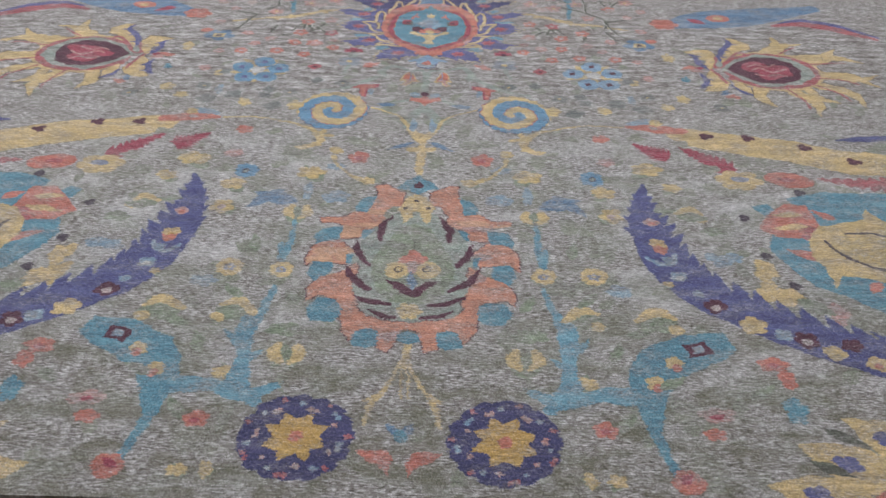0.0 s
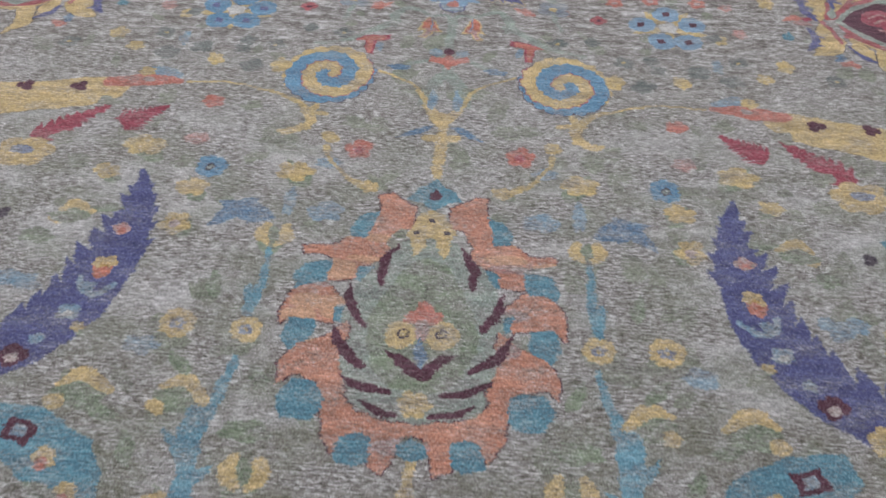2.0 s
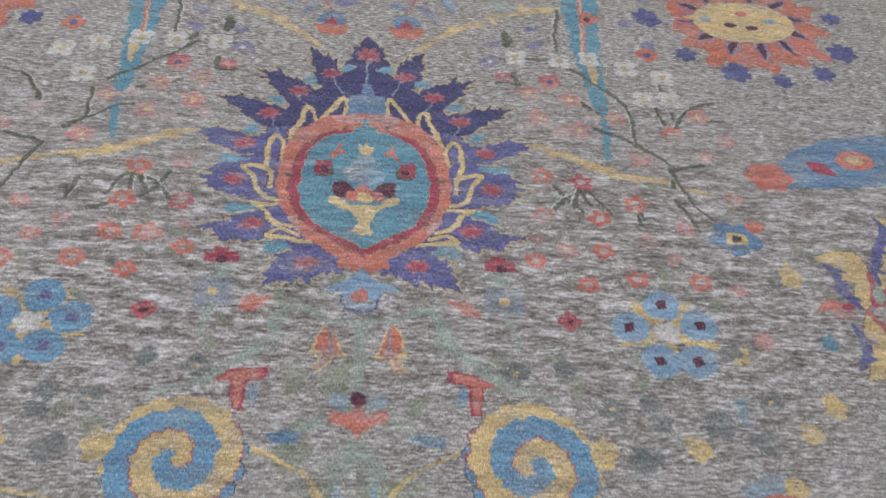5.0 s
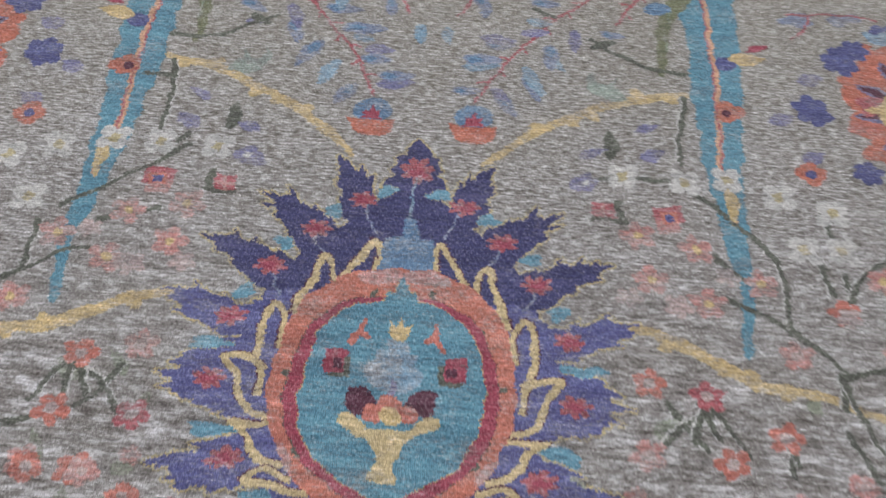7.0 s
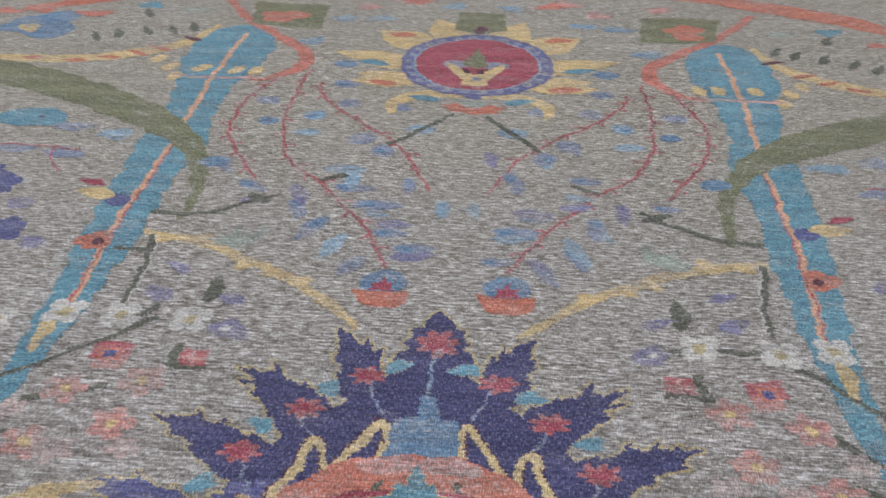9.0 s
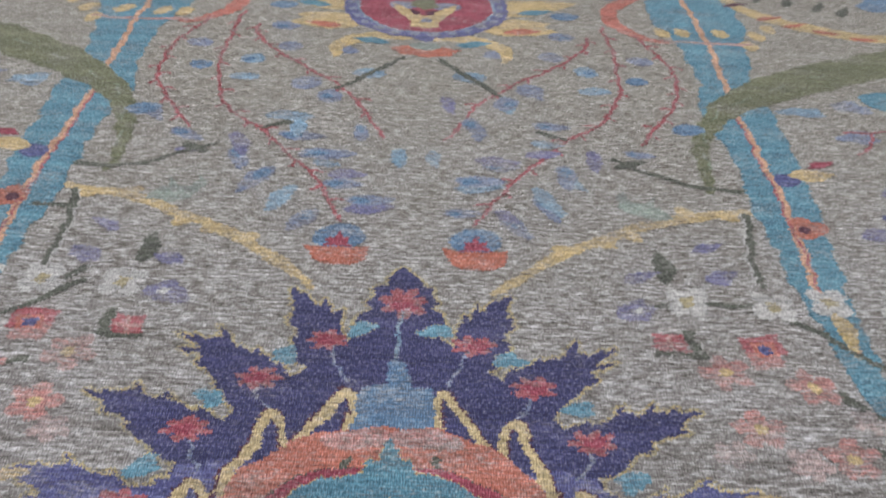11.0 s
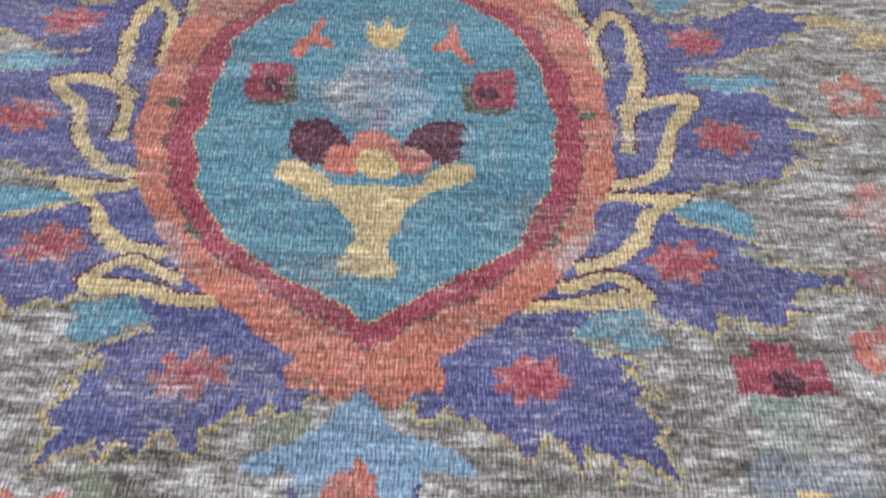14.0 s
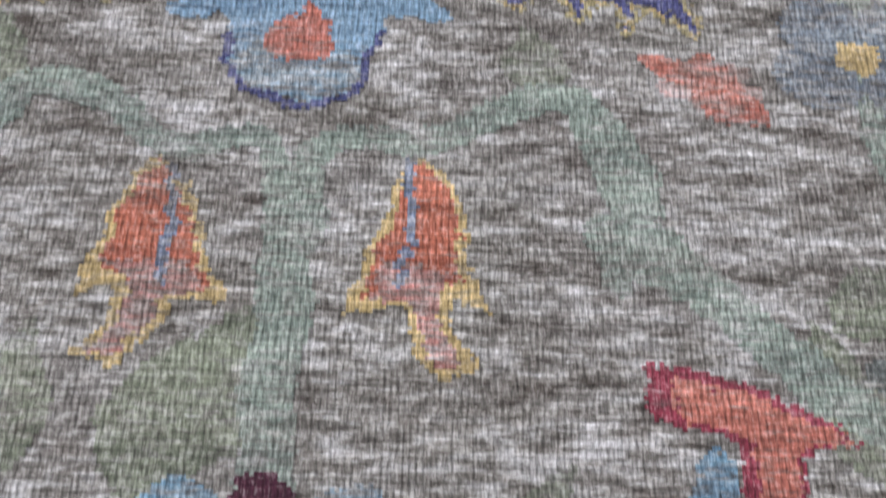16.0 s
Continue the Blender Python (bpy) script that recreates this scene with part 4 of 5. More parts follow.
    for ax, ay, bx, by, w in ((980, -1740, 820, -1640, 52), (900, -1800, 715, -1705, 52), (830, -1845, 640, -1800, 48)):
        leaf(ink(m, "flame", "gold"), ax, ay, bx, by, w, side)
        rosette(ink(m, "eye", "purple"), ax * 0.45 + bx * 0.55, ay * 0.45 + by * 0.55, 29, 4, 0.4, 30, side, 0.75)
    oval(ink(m, "coral_root", "coral"), 880, -1840, 70, 45, 20, side)
    for x, y in ((815, -1690), (770, -1765)):
        leaf(ink(m, "moss_leaf", "moss"), x - 35, y + 18, x + 35, y - 12, 12, side)
    small_blossoms(side, ((728, -1503, 32, 21, "coral", "brick"), (745, -1540, 18, 26, "coral", None), (741, -1622, 22, 34, "teal", None), (160, -775, 28, 29, "coral", "brick"), (456, -910, 30, 24, "gold", None), (273, -850, 36, 28, "straw", "gold"), (580, -800, 40, 29, "straw", "gold")))
    small_blossoms(side, ((198, -957, 34, 25, "sky", None), (466, -1010, 28, 30, "straw", "blush"), (125, -882, 18, 17, "gold", None), (343, -1563, 28, 13, "gold", None)))
    small_blossoms(side, ((336, -1802, 12, 19, "straw", None), (384, -1804, 17, 15, "gold", None), (268, -935, 13, 40, "sky", None), (560, -1260, 12, 10, "straw", None), (720, -1160, 26, 18, "sky", None), (700, -1060, 34, 18, "sage", None), (250, -1440, 40, 20, "sage", None), (450, -1290, 30, 20, "sky", None), (630, -880, 26, 20, "straw", None), (480, -770, 24, 20, "pink", None), (105, -494, 26, 11, "steel", None)))
    small_blossoms(side, ((170, -252, 22, 13, "pink", None), (362, -510, 22, 26, "straw", None), (505, -500, 20, 22, "straw", None), (590, -430, 12, 26, "sky", None), (690, -470, 20, 18, "straw", None), (740, -160, 18, 28, "straw", None), (610, -330, 16, 20, "straw", None), (477, -650, 24, 20, "coral", None), (740, -420, 20, 22, "straw", None), (660, -300, 18, 18, "pink", None), (210, -820, 26, 16, "sky", None), (640, -560, 20, 16, "straw", None)))
    m = motif("blue_sprig")
    b = ink(m, "sprig", "steel")
    leaf(b, 290, -985, 400, -945, 24, side)
    leaf(b, 330, -930, 410, -1015, 19, side)
    leaf(b, 340, -930, 335, -1000, 15, side)
    sprig = ink(m, "stem", "aqua")
    stroke(sprig, [(282, -1060), (283, -1157), (288, -1210)], [5, 8, 6], side)
    stroke(sprig, [(330, -1412), (330, -1470), (322, -1530), (330, -1600)], [15, 17, 13, 14], side)
    leaf(sprig, 325, -1500, 372, -1440, 10, side)
    leaf(sprig, 325, -1540, 280, -1500, 9, side)
    stroke(ink(m, "root", "aqua"), [(245, -1600), (300, -1622), (380, -1597), (440, -1588)], [10, 17, 16, 12], side)
    m = motif("green_blade")
    for x, y, a in ((360, -1150, 80), (250, -1340, 60), (480, -1420, 20), (420, -1480, 70), (670, -1010, 10), (380, -1320, 50), (600, -980, 0), (520, -1560, 30), (690, -1580, 40), (420, -1660, 60)):
        u, v = math.cos(radians(a)), math.sin(radians(a))
        leaf(ink(m, "blade", "sage"), x - 34 * u, y - 34 * v, x + 34 * u, y + 34 * v, 13, side)
    # blue five-petalled flower and its grey neighbours
    m = motif("blue_cinquefoil")
    hx, hy = (498, -289) if side > 0 else (501, -304)
    petals = [(496, -233), (439, -279), (552, -271), (477, -343), (539, -342)] if side > 0 else [(490, -253), (547, -291), (442, -295), (532, -351), (470, -350)]
    for k in range(5):
        a = radians(54 + 72 * k)
        leaf(ink(m, "gold_petal", "straw"), hx + 14 * math.cos(a), hy + 14 * math.sin(a), hx + 92 * math.cos(a), hy + 84 * math.sin(a), 14, side)
    for x, y in petals:
        rosette(ink(m, "petal", "powder" if side > 0 else "blue"), x, y, 33, 9, 0.08, 0, side, 0.95)
        block(ink(m, "spot", "maroon" if side > 0 else "purple"), x + (x - hx) * 0.04, y, 8.5, 8.5, 10, side)
    rosette(ink(m, "heart", "cream"), hx, hy, 22, 5, 0.3, 0, side)
    for k, (x, y) in enumerate(((595, -324), (639, -414), (546, -459), (458, -457), (385, -437), (422, -519), (320, -362), (240, -375), (616, -485), (449, -423), (841, -467))):
        flower("grey_blossom", x, y, 20 + k % 3 * 4, "ash", "straw" if k % 3 == 1 else None, side, 4, 25 + 10 * k, 0.2)
    for k, (x, y) in enumerate(((395, -655), (340, -750), (301, -768), (174, -692), (357, -813), (129, -699), (490, -845), (64, -574), (574, -642), (690, -668), (745, -790))):
        blob(ink(motif("faded_leaf"), "leaf", "faded"), x, y, 22 + k % 4 * 4, 17 + k % 3 * 4, side)
    m = motif("blue_star_flower")
    rosette(ink(m, "corolla", "steel"), 662, -76, 52, 5, 0.45, 20, side, 0.8)
    block(ink(m, "heart", "straw"), 662, -78, 19, 13, 0, side)
    block(ink(m, "eye", "ink"), 662, -78, 9, 7, 0, side)
    oval(ink(m, "coral_petal", "coral"), 706, -46, 20, 14, 0, side)
    flower("crimson_blossom", 336, -273, 20, "brick", "maroon", side, 4)
    # gold root of the scroll
    m = motif("gold_root")
    g = ink(m, "root", "gold")
    stroke(g, [(262, -640), (274, -668), (270, -700), (305, -732), (325, -728)], [6, 12, 10, 10, 4], side)
    block(g, 262, -668, 30, 6, 10, side)
    block(g, 290, -722, 24, 6, -10, side)
    stroke(ink(m, "runner", "straw"), [(272, -668), (312, -630), (390, -597), (470, -583), (545, -588)], [11, 6, 3.5, 3, 3], side)
    stroke(ink(m, "side_stem", "straw"), [(140, -880), (180, -850), (215, -800), (222, -770)], [9, 5, 4, 7], side)
    oval(ink(m, "leaf", "straw"), 222, -742, 20, 16, 30, side)
    m = motif("scroll")

    def spiral(part_):
        def test(x, y):
            u, v = x - 253, (y + 531) / 1.05
            r, a = np.hypot(u, v), np.degrees(np.arctan2(v, u))
            turns = r / 66 + a / 360 + 0.07 * abs(np.sin(np.radians(a * (5 + r / 22))))
            edge = 93 + 7 * abs(np.sin(np.radians(a * 9)))
            band = (turns + 0.55) % 1.0
            return (r < edge) & ((band < 0.46) if part_ == 0 else (band >= 0.5) if part_ == 1 else ((band >= 0.46) & (band < 0.5)))
        return test
    box = (150, 356, -640, -424)
    for k, (name, wool) in enumerate((("gold_coil", "gold"), ("blue_coil", "blue"), ("coil_edge", "brick"))):
        lay(ink(m, name, wool), box, spiral(k), side)
    rim(ink(m, "outline", "maroon"), [len(INKS) - 3, len(INKS) - 2], 1, 0.9)

# -- on the middle line --
m = motif("gold_forked_stem")
g = ink(m, "stem", "gold")
stroke(g, [(0, -845), (0, -760), (2, -690), (0, -655)], [9, 12, 9, 12])
for side in BOTH:
    stroke(g, [(0, -690), (16, -660), (36, -622)], [9, 11, 7], side)
    stroke(ink(m, "tendril", "straw"), [(32, -630), (66, -560), (112, -530), (150, -512)], [7, 4, 3.5, 3], side)
    block(g, 24, -640, 16, 9, 50, side)
    oval(g, 22, -728, 18, 12, 0, side)
    leaf(ink(m, "blue_bud", "sky"), 26, -640, 26, -565, 11, side)
    leaf(ink(m, "blue_leaf", "steel"), 20, -690, 90, -735, 9, side)
m = motif("red_bud")
shape(ink(m, "winged_petal", "coral"), whole([(0, -428), (14, -452), (42, -446), (46, -466), (22, -470), (9, -480), (0, -496)]))
for side in BOTH:
    oval(ink(m, "blue_petal", "sky"), 30, -432, 16, 14, 0, side)
shape(ink(m, "heart", "maroon"), whole([(0, -413), (10, -418), (12, -432), (0, -442)]))
for side in BOTH:
    m = motif("coral_tulip")
    edge = ink(m, "gold_edge", "gold")
    outline = [(51, -289), (62, -297), (68, -314), (71, -334), (76, -352), (62, -347), (60, -356), (74, -374), (58, -380), (47, -368), (40, -352), (20, -356), (30, -334), (37, -312)]
    shape(edge, outline, side)
    shape(ink(m, "corolla", "rust"), [(51, -292), (60, -299), (65, -314), (67, -340), (57, -342), (54, -352), (42, -347), (27, -350), (35, -330), (41, -312)], side)
    shape(ink(m, "pale_tail", "pink"), [(36, -336), (66, -336), (56, -344), (57, -358), (68, -374), (58, -376), (50, -365), (44, -350), (30, -350)], side)
    stroke(ink(m, "blue_vein", "slate"), [(48, -294), (46, -320), (44, -343)], 2.0, side)
    m = motif("coral_tee")
    red = ink(m, "crimson_edge", "crimson")
    tee = [(136, -371), (142, -376), (172, -377), (190, -384), (213, -400), (190, -403), (187, -425), (182, -450), (166, -450), (165, -420), (164, -399), (146, -397), (136, -392)]
    shape(red, tee, side)
    shape(ink(m, "tee", "coral"), [(144, -380), (172, -380), (188, -387), (210, -400), (188, -401), (184, -425), (180, -446), (171, -446), (170, -398), (148, -395)], side)
    leaf(ink(m, "pale_leaf", "sky"), 158, -402, 150, -440, 9, side)
    m = motif("crimson_trefoil")
    r = ink(m, "corolla", "crimson")
    block(r, 217, -162, 13, 12, 0, side)
    block(r, 246, -163, 13, 11, 0, side)
    block(r, 232, -150, 12, 10, 0, side)
    oval(ink(m, "heart", "maroon"), 232, -167, 9, 8, 0, side)
    m = motif("grey_blue_flower")
    for x, y in ((218, -222), (250, -222), (216, -248), (252, -250)):
        oval(ink(m, "petal", "pewter"), x, y, 18, 15, 0, side)
    block(ink(m, "heart", "gold"), 234, -236, 8, 7.5, 0, side)
    m = motif("coral_leaf")
    shape(ink(m, "leaf", "coral"), [(142, -236), (160, -240), (172, -233), (180, -244), (192, -262), (192, -271), (168, -269), (160, -255), (146, -244)], side)
m = motif("wing_flower")
w = ink(m, "wing", "coral")
for side in BOTH:
    shape(w, [(78, -1750), (50, -1748), (22, -1752), (12, -1772), (16, -1808), (30, -1786), (58, -1772)], side)
    leaf(ink(m, "blue_leaf", "steel"), 4, -1718, 26, -1684, 9, side)
oval(ink(m, "bud", "teal"), 0, -1716, 13, 16)
m = motif("stem_fan")
g = ink(m, "stem", "amber")
stroke(g, [(0, -1478), (0, -1540)], [9, 5])
for side in BOTH:
    stroke(g, [(0, -1500), (14, -1545), (40, -1605), (58, -1640), (70, -1690)], [5, 4, 5, 6, 4], side)
    stroke(g, [(0, -1520), (8, -1570), (6, -1620)], 2.5, side)
    stroke(g, [(40, -1605), (70, -1632)], 4, side)

# the palmette
m = motif("great_palmette")
coral = []
blues = []
for side in BOTH:
    for points in ([(50, -919), (78, -898), (103, -903), (97, -942), (107, -980), (114, -1022), (81, -1034), (61, -988), (36, -990), (30, -930)],
                   [(78, -1032), (114, -1022), (148, -1018), (171, -1042), (225, -1043), (219, -1063), (180, -1068), (168, -1079), (170, -1126), (125, -1120), (123, -1090), (88, -1074), (70, -1042)],
                   [(126, -1178), (168, -1129), (214, -1141), (233, -1163), (238, -1200), (234, -1230), (219, -1211), (179, -1214), (149, -1223), (151, -1181)]):
        coral.append(ink(m, "petal", "apricot"))
        shape(coral[-1], points, side)
    for points in ([(126, -1215), (157, -1250), (200, -1268), (224, -1302), (220, -1352), (200, -1330), (157, -1340), (134, -1384), (110, -1352), (128, -1289), (120, -1249)],
                   [(146, -1376), (118, -1358), (90, -1394), (55, -1402), (58, -1440), (78, -1430), (102, -1436), (116, -1470), (134, -1440)],
                   [(70, -1402), (0, -1408), (0, -1428), (14, -1432), (24, -1457), (35, -1498), (60, -1484), (60, -1446)]):
        coral.append(ink(m, "petal", "apricot"))
        shape(coral[-1], points, side)
    for points in ([(100, -950), (128, -958), (143, -985), (144, -1018), (120, -1026), (104, -1010)], [(92, -1084), (126, -1090), (126, -1122), (94, -1126)],
                   [(165, -1080), (212, -1088), (232, -1124), (222, -1152), (206, -1158), (180, -1138), (168, -1118)], [(115, -1184), (153, -1184), (154, -1213), (132, -1224), (110, -1208)],
                   [(178, -1213), (219, -1211), (230, -1250), (214, -1280), (186, -1276), (176, -1246)], [(112, -1286), (134, -1290), (126, -1330), (104, -1334)],
                   [(142, -1352), (170, -1338), (198, -1340), (217, -1374), (200, -1411), (156, -1410), (138, -1386)], [(52, -1440), (84, -1428), (112, -1442), (112, -1478), (80, -1488), (54, -1470)]):
        blues.append(ink(m, "blue_lobe", "teal"))
        shape(blues[-1], points, side, [0, pale])
blues.append(ink(m, "blue_foot", "teal"))
shape(blues[-1], whole([(0, -1432), (20, -1445), (26, -1466), (0, -1474)]))
for k in range(40):
    x, y = dice.uniform(-220, 220), dice.uniform(-1480, -920)
    oval(ink(m, "pale_patch", "sand" if k % 3 else "pink"), x, y, dice.uniform(20, 46), dice.uniform(8, 20), 0, 1, coral)
rim(ink(m, "outline", "maroon"), coral, 2, 0.6)
field = ink(m, "pale_field", "mint")
shape(field, whole([(0, -1000), (50, -1022), (92, -1080), (118, -1126), (134, -1180), (138, -1230), (132, -1300), (104, -1375), (60, -1402), (0, -1408)]), 1, [0, pale] + blues)
shape(ink(m, "green_heart", "sage"), whole([(0, -1060), (34, -1080), (64, -1135), (88, -1200), (92, -1261), (70, -1315), (38, -1346), (0, -1350)]))
for side in BOTH:
    for ax, ay, bx, by, w in ((80, -1130, 55, -1028, 12), (98, -1220, 131, -1132, 12), (88, -1304, 150, -1226, 13), (40, -1353, 122, -1322, 11), (26, -1394, 88, -1372, 9)):
        mx, my = (ax + bx) / 2 + (by - ay) * 0.09, (ay + by) / 2 - (bx - ax) * 0.09
        stroke(ink(m, "dark_leaf", "maroon"), [(ax, ay), (mx, my), (bx, by)], [w * 0.45, w * 0.8, 1.5], side)
    shape(ink(m, "bract", "maroon"), [(0, -1326), (18, -1322), (38, -1296), (62, -1270), (34, -1276), (16, -1290), (0, -1304)], side)
    oval(ink(m, "gold_puff", "gold"), 34, -1236, 26, 30, 0, side)
    oval(ink(m, "puff_ring", "ink"), 31, -1233, 9, 11, 0, side)
    oval(ink(m, "puff_eye", "straw"), 31, -1233, 5.5, 7, 0, side)
    leaf(ink(m, "tear", "gold"), 20, -1000, 26, -1062, 13, side)
shape(ink(m, "coral_crest", "coral"), whole([(0, -1158), (12, -1166), (14, -1180), (32, -1192), (26, -1210), (0, -1216)]))
oval(ink(m, "coral_body", "pink"), 0, -1226, 11, 26)
leaf(ink(m, "blue_tongue", "steel"), 0, -1304, 0, -1240, 11)
stroke(ink(m, "crest_stem", "moss"), [(0, -1120), (0, -1156)], 2)
rosette(ink(m, "gold_foot", "gold"), 0, -1372, 27, 6, 0.3)
shape(ink(m, "gold_crown", "gold"), whole([(0, -935), (22, -950), (46, -1000), (34, -1020), (0, -1012)]))
for x, y in ((0, -965), (-29, -998), (29, -998)):
    block(ink(m, "crown_spot", "ink"), x, y, 6, 5)
cap = ink(m, "blue_cap", "teal")
shape(cap, whole([(0, -848), (18, -872), (34, -880), (52, -912), (24, -918), (0, -938)]))
shape(ink(m, "cap_spot", "maroon"), whole([(0, -876), (6, -888), (13, -890), (9, -906), (0, -910)]))

# the sun medallion
m = motif("sun_medallion")
rays = ink(m, "navy_field", "navy")
shape(rays, whole([(0, 352), (30, 336), (50, 322), (96, 272), (148, 222), (182, 152), (190, 110), (0, 100)]))
lower_field = ink(m, "purple_field", "purple")
shape(lower_field, whole([(0, 160), (176, 160), (202, 90), (206, 40), (200, -22), (168, -95), (138, -126), (100, -150), (60, -184), (0, -180)]))
spikes = [rays, lower_field, ink(m, "ray", "navy")]
shape(spikes[-1], whole([(0, 449), (9, 440), (18, 424), (20, 412), (33, 409), (29, 394), (38, 382), (29, 372), (41, 366), (46, 346), (40, 320), (0, 310)]))
RAYS = (("navy", [(50, 300), (57, 336), (62, 368), (68, 358), (78, 386), (85, 371), (99, 392), (113, 400), (116, 392), (109, 374), (112, 362), (117, 350), (103, 338), (109, 324), (100, 290), (80, 270)]),
        ("navy", [(90, 250), (112, 286), (125, 290), (136, 302), (152, 304), (164, 311), (170, 324), (178, 330), (181, 314), (200, 318), (217, 323), (203, 308), (190, 302), (212, 298), (186, 288), (194, 278), (176, 267), (162, 246), (140, 210)]),
        ("navy", [(140, 200), (176, 222), (190, 218), (205, 230), (212, 241), (217, 230), (232, 234), (240, 248), (245, 234), (262, 240), (283, 238), (263, 224), (262, 212), (245, 206), (228, 199), (231, 190), (213, 178), (200, 162), (160, 150)]),
        ("purple", [(160, 150), (206, 128), (220, 131), (236, 148), (240, 136), (256, 144), (270, 150), (276, 161), (280, 146), (310, 144), (315, 135), (300, 124), (284, 119), (294, 111), (268, 104), (244, 94), (226, 82), (170, 80)]),
        ("purple", [(170, 80), (222, 77), (243, 66), (262, 52), (285, 37), (267, 30), (300, 22), (271, 13), (286, 2), (260, -5), (256, -15), (232, -22), (195, -31), (165, 0)]),
        ("purple", [(160, -40), (190, -58), (214, -63), (232, -71), (219, -79), (244, -84), (252, -90), (276, -94), (277, -102), (248, -104), (240, -111), (254, -117), (228, -127), (212, -121), (192, -130), (173, -125), (155, -118), (130, -100)]),
        ("purple", [(60, -150), (104, -132), (115, -143), (134, -150), (148, -158), (139, -167), (161, -173), (145, -180), (161, -190), (151, -196), (162, -212), (164, -222), (147, -208), (133, -217), (131, -206), (113, -214), (106, -200), (83, -212), (79, -198), (69, -196), (55, -190), (31, -186), (20, -160)]))


def jagged(points, pitch=8.0, depth=5.0):
    """An outline whose edges are cut into small teeth that point away from the medallion."""
    out = []
    for (ax, ay), (bx, by) in zip(points, points[1:] + points[:1]):
        n_ = max(1, round(math.hypot(bx - ax, by - ay) / pitch))
        for k_ in range(n_):
            x_, y_ = ax + (bx - ax) * k_ / n_, ay + (by - ay) * k_ / n_
            far_ = math.hypot(x_, y_ - 60)
            push_ = depth * (1.0 if k_ % 2 == 0 else -0.9)
            out.append((x_ + x_ / far_ * push_, y_ + (y_ - 60) / far_ * push_))
    return out


for side in BOTH:
    for wool, outline in RAYS:
        spikes.append(ink(m, "ray", wool))
        shape(spikes[-1], jagged(outline), side, [0, pale] + spikes)
rim(ink(m, "gold_fringe", "khaki"), spikes, 3, 0.5)
rim(ink(m, "gold_edge", "gold"), spikes, 2, 0.5)
drops = []
for side in BOTH:
    for x, y, rx, ry in ((37, 340, 16, 11), (110, 299, 15, 12), (172, 237, 13, 12), (209, 152, 14, 14), (238, 68, 30, 9), (212, -50, 28, 11), (143, -136, 25, 13)):
        drops.append(ink(m, "teal_drop", "aqua"))
        blob(drops[-1], x, y, rx, ry, side)
    for k, (x, y) in enumerate(((73, 321), (130, 264), (182, 196), (222, 112), (230, 16), (188, -86), (92, -169))):
        rosette(ink(m, "red_blossom", "brick"), x, y, 23, 7, 0.55, 35 * k, side, 0.72)
        blob(ink(m, "blossom_heart", "crimson"), x + 2, y - 1, 11, 7, side)
    for (ax, ay), (bx, by) in (((66, 310), (48, 262)), ((128, 250), (112, 222)), ((176, 182), (160, 150))):
        stroke(ink(m, "pale_thread", "slate"), [(ax, ay), ((ax + bx) / 2 + 5, (ay + by) / 2), (bx, by)], 1.6, side)
rim(ink(m, "drop_edge", "khaki"), drops, 1, 0.4, spikes)
for side in BOTH:
    for line in ([(42, 195), (36, 230), (46, 250), (57, 228), (73, 202), (90, 172)], [(95, 163), (100, 203), (115, 217), (121, 182), (133, 150), (141, 122)],
                 [(154, 72), (149, 110), (162, 134), (172, 126), (178, 93), (176, 54), (165, 40)], [(163, 4), (166, 34), (180, 48), (214, 50), (195, 23), (187, -3), (170, -22), (150, -28)],
                 [(146, -37), (168, -39), (191, -38), (173, -50), (163, -72), (147, -87), (124, -92)], [(112, -107), (142, -99), (161, -113), (137, -116), (90, -122)]):
        stroke(ink(m, "hook_shadow", "maroon"), [(x + 1.2, y + 1.0) for x, y in line], 5.3, side)
        stroke(ink(m, "gold_hook", "honey"), line, [4.2] * 2 + [5.0] * (len(line) - 3) + [4.2], side)
rosette(ink(m, "red_blossom", "brick"), 0, 383, 27, 7, 0.55, 90, 1, 1.0)
blob(ink(m, "blossom_heart", "crimson"), 0, 378, 13, 8)
stroke(ink(m, "pale_thread", "sky"), [(0, 368), (0, 330), (0, 298)], 1.8)
tower = ink(m, "blue_tower", "steel")
shape(tower, whole([(0, 298), (9, 292), (11, 272), (12, 262), (34, 256), (36, 205), (0, 196)]))
ring = ink(m, "coral_ring", "ember")
shape(ring, whole([(0, 207), (46, 203), (90, 184), (127, 149), (147, 100), (155, 50), (155, 5), (148, -30), (131, -77), (100, -112), (66, -138), (40, -158), (45, -166), (42, -177), (26, -178), (16, -186), (0, -174)]))
for side in BOTH:
    oval(ink(m, "pale_patch", "pink"), 128, -82, 22, 15, 50, side, [ring])
    oval(ink(m, "pale_patch", "pink"), 30, 192, 34, 12, -8, side, [ring])
    for a in (20, 60, 100, 150, 200):
        oval(ink(m, "green_fleck", "moss"), 136 * math.sin(radians(a * 0.85)), 20 + 150 * math.cos(radians(a * 0.85)), 4.5, 8, a, side, [ring])
band = ink(m, "crimson_band", "crimson")
shape(band, whole([(24, 158), (60, 156), (88, 140), (114, 108), (130, 62), (134, 8), (126, -40), (100, -82), (54, -116), (0, -152)]))
rim(ink(m, "green_line", "moss"), [band], 1, 0.6, [ring])
sea = ink(m, "teal_field", "teal")
shape(sea, whole([(0, 194), (6, 184), (8, 166), (20, 166), (24, 152), (60, 146), (84, 126), (103, 98), (113, 50), (115, 5), (109, -35), (86, -75), (44, -105), (0, -134)]))
rim(ink(m, "gold_line", "straw"), [sea], 1, 0.65, [ring, band])
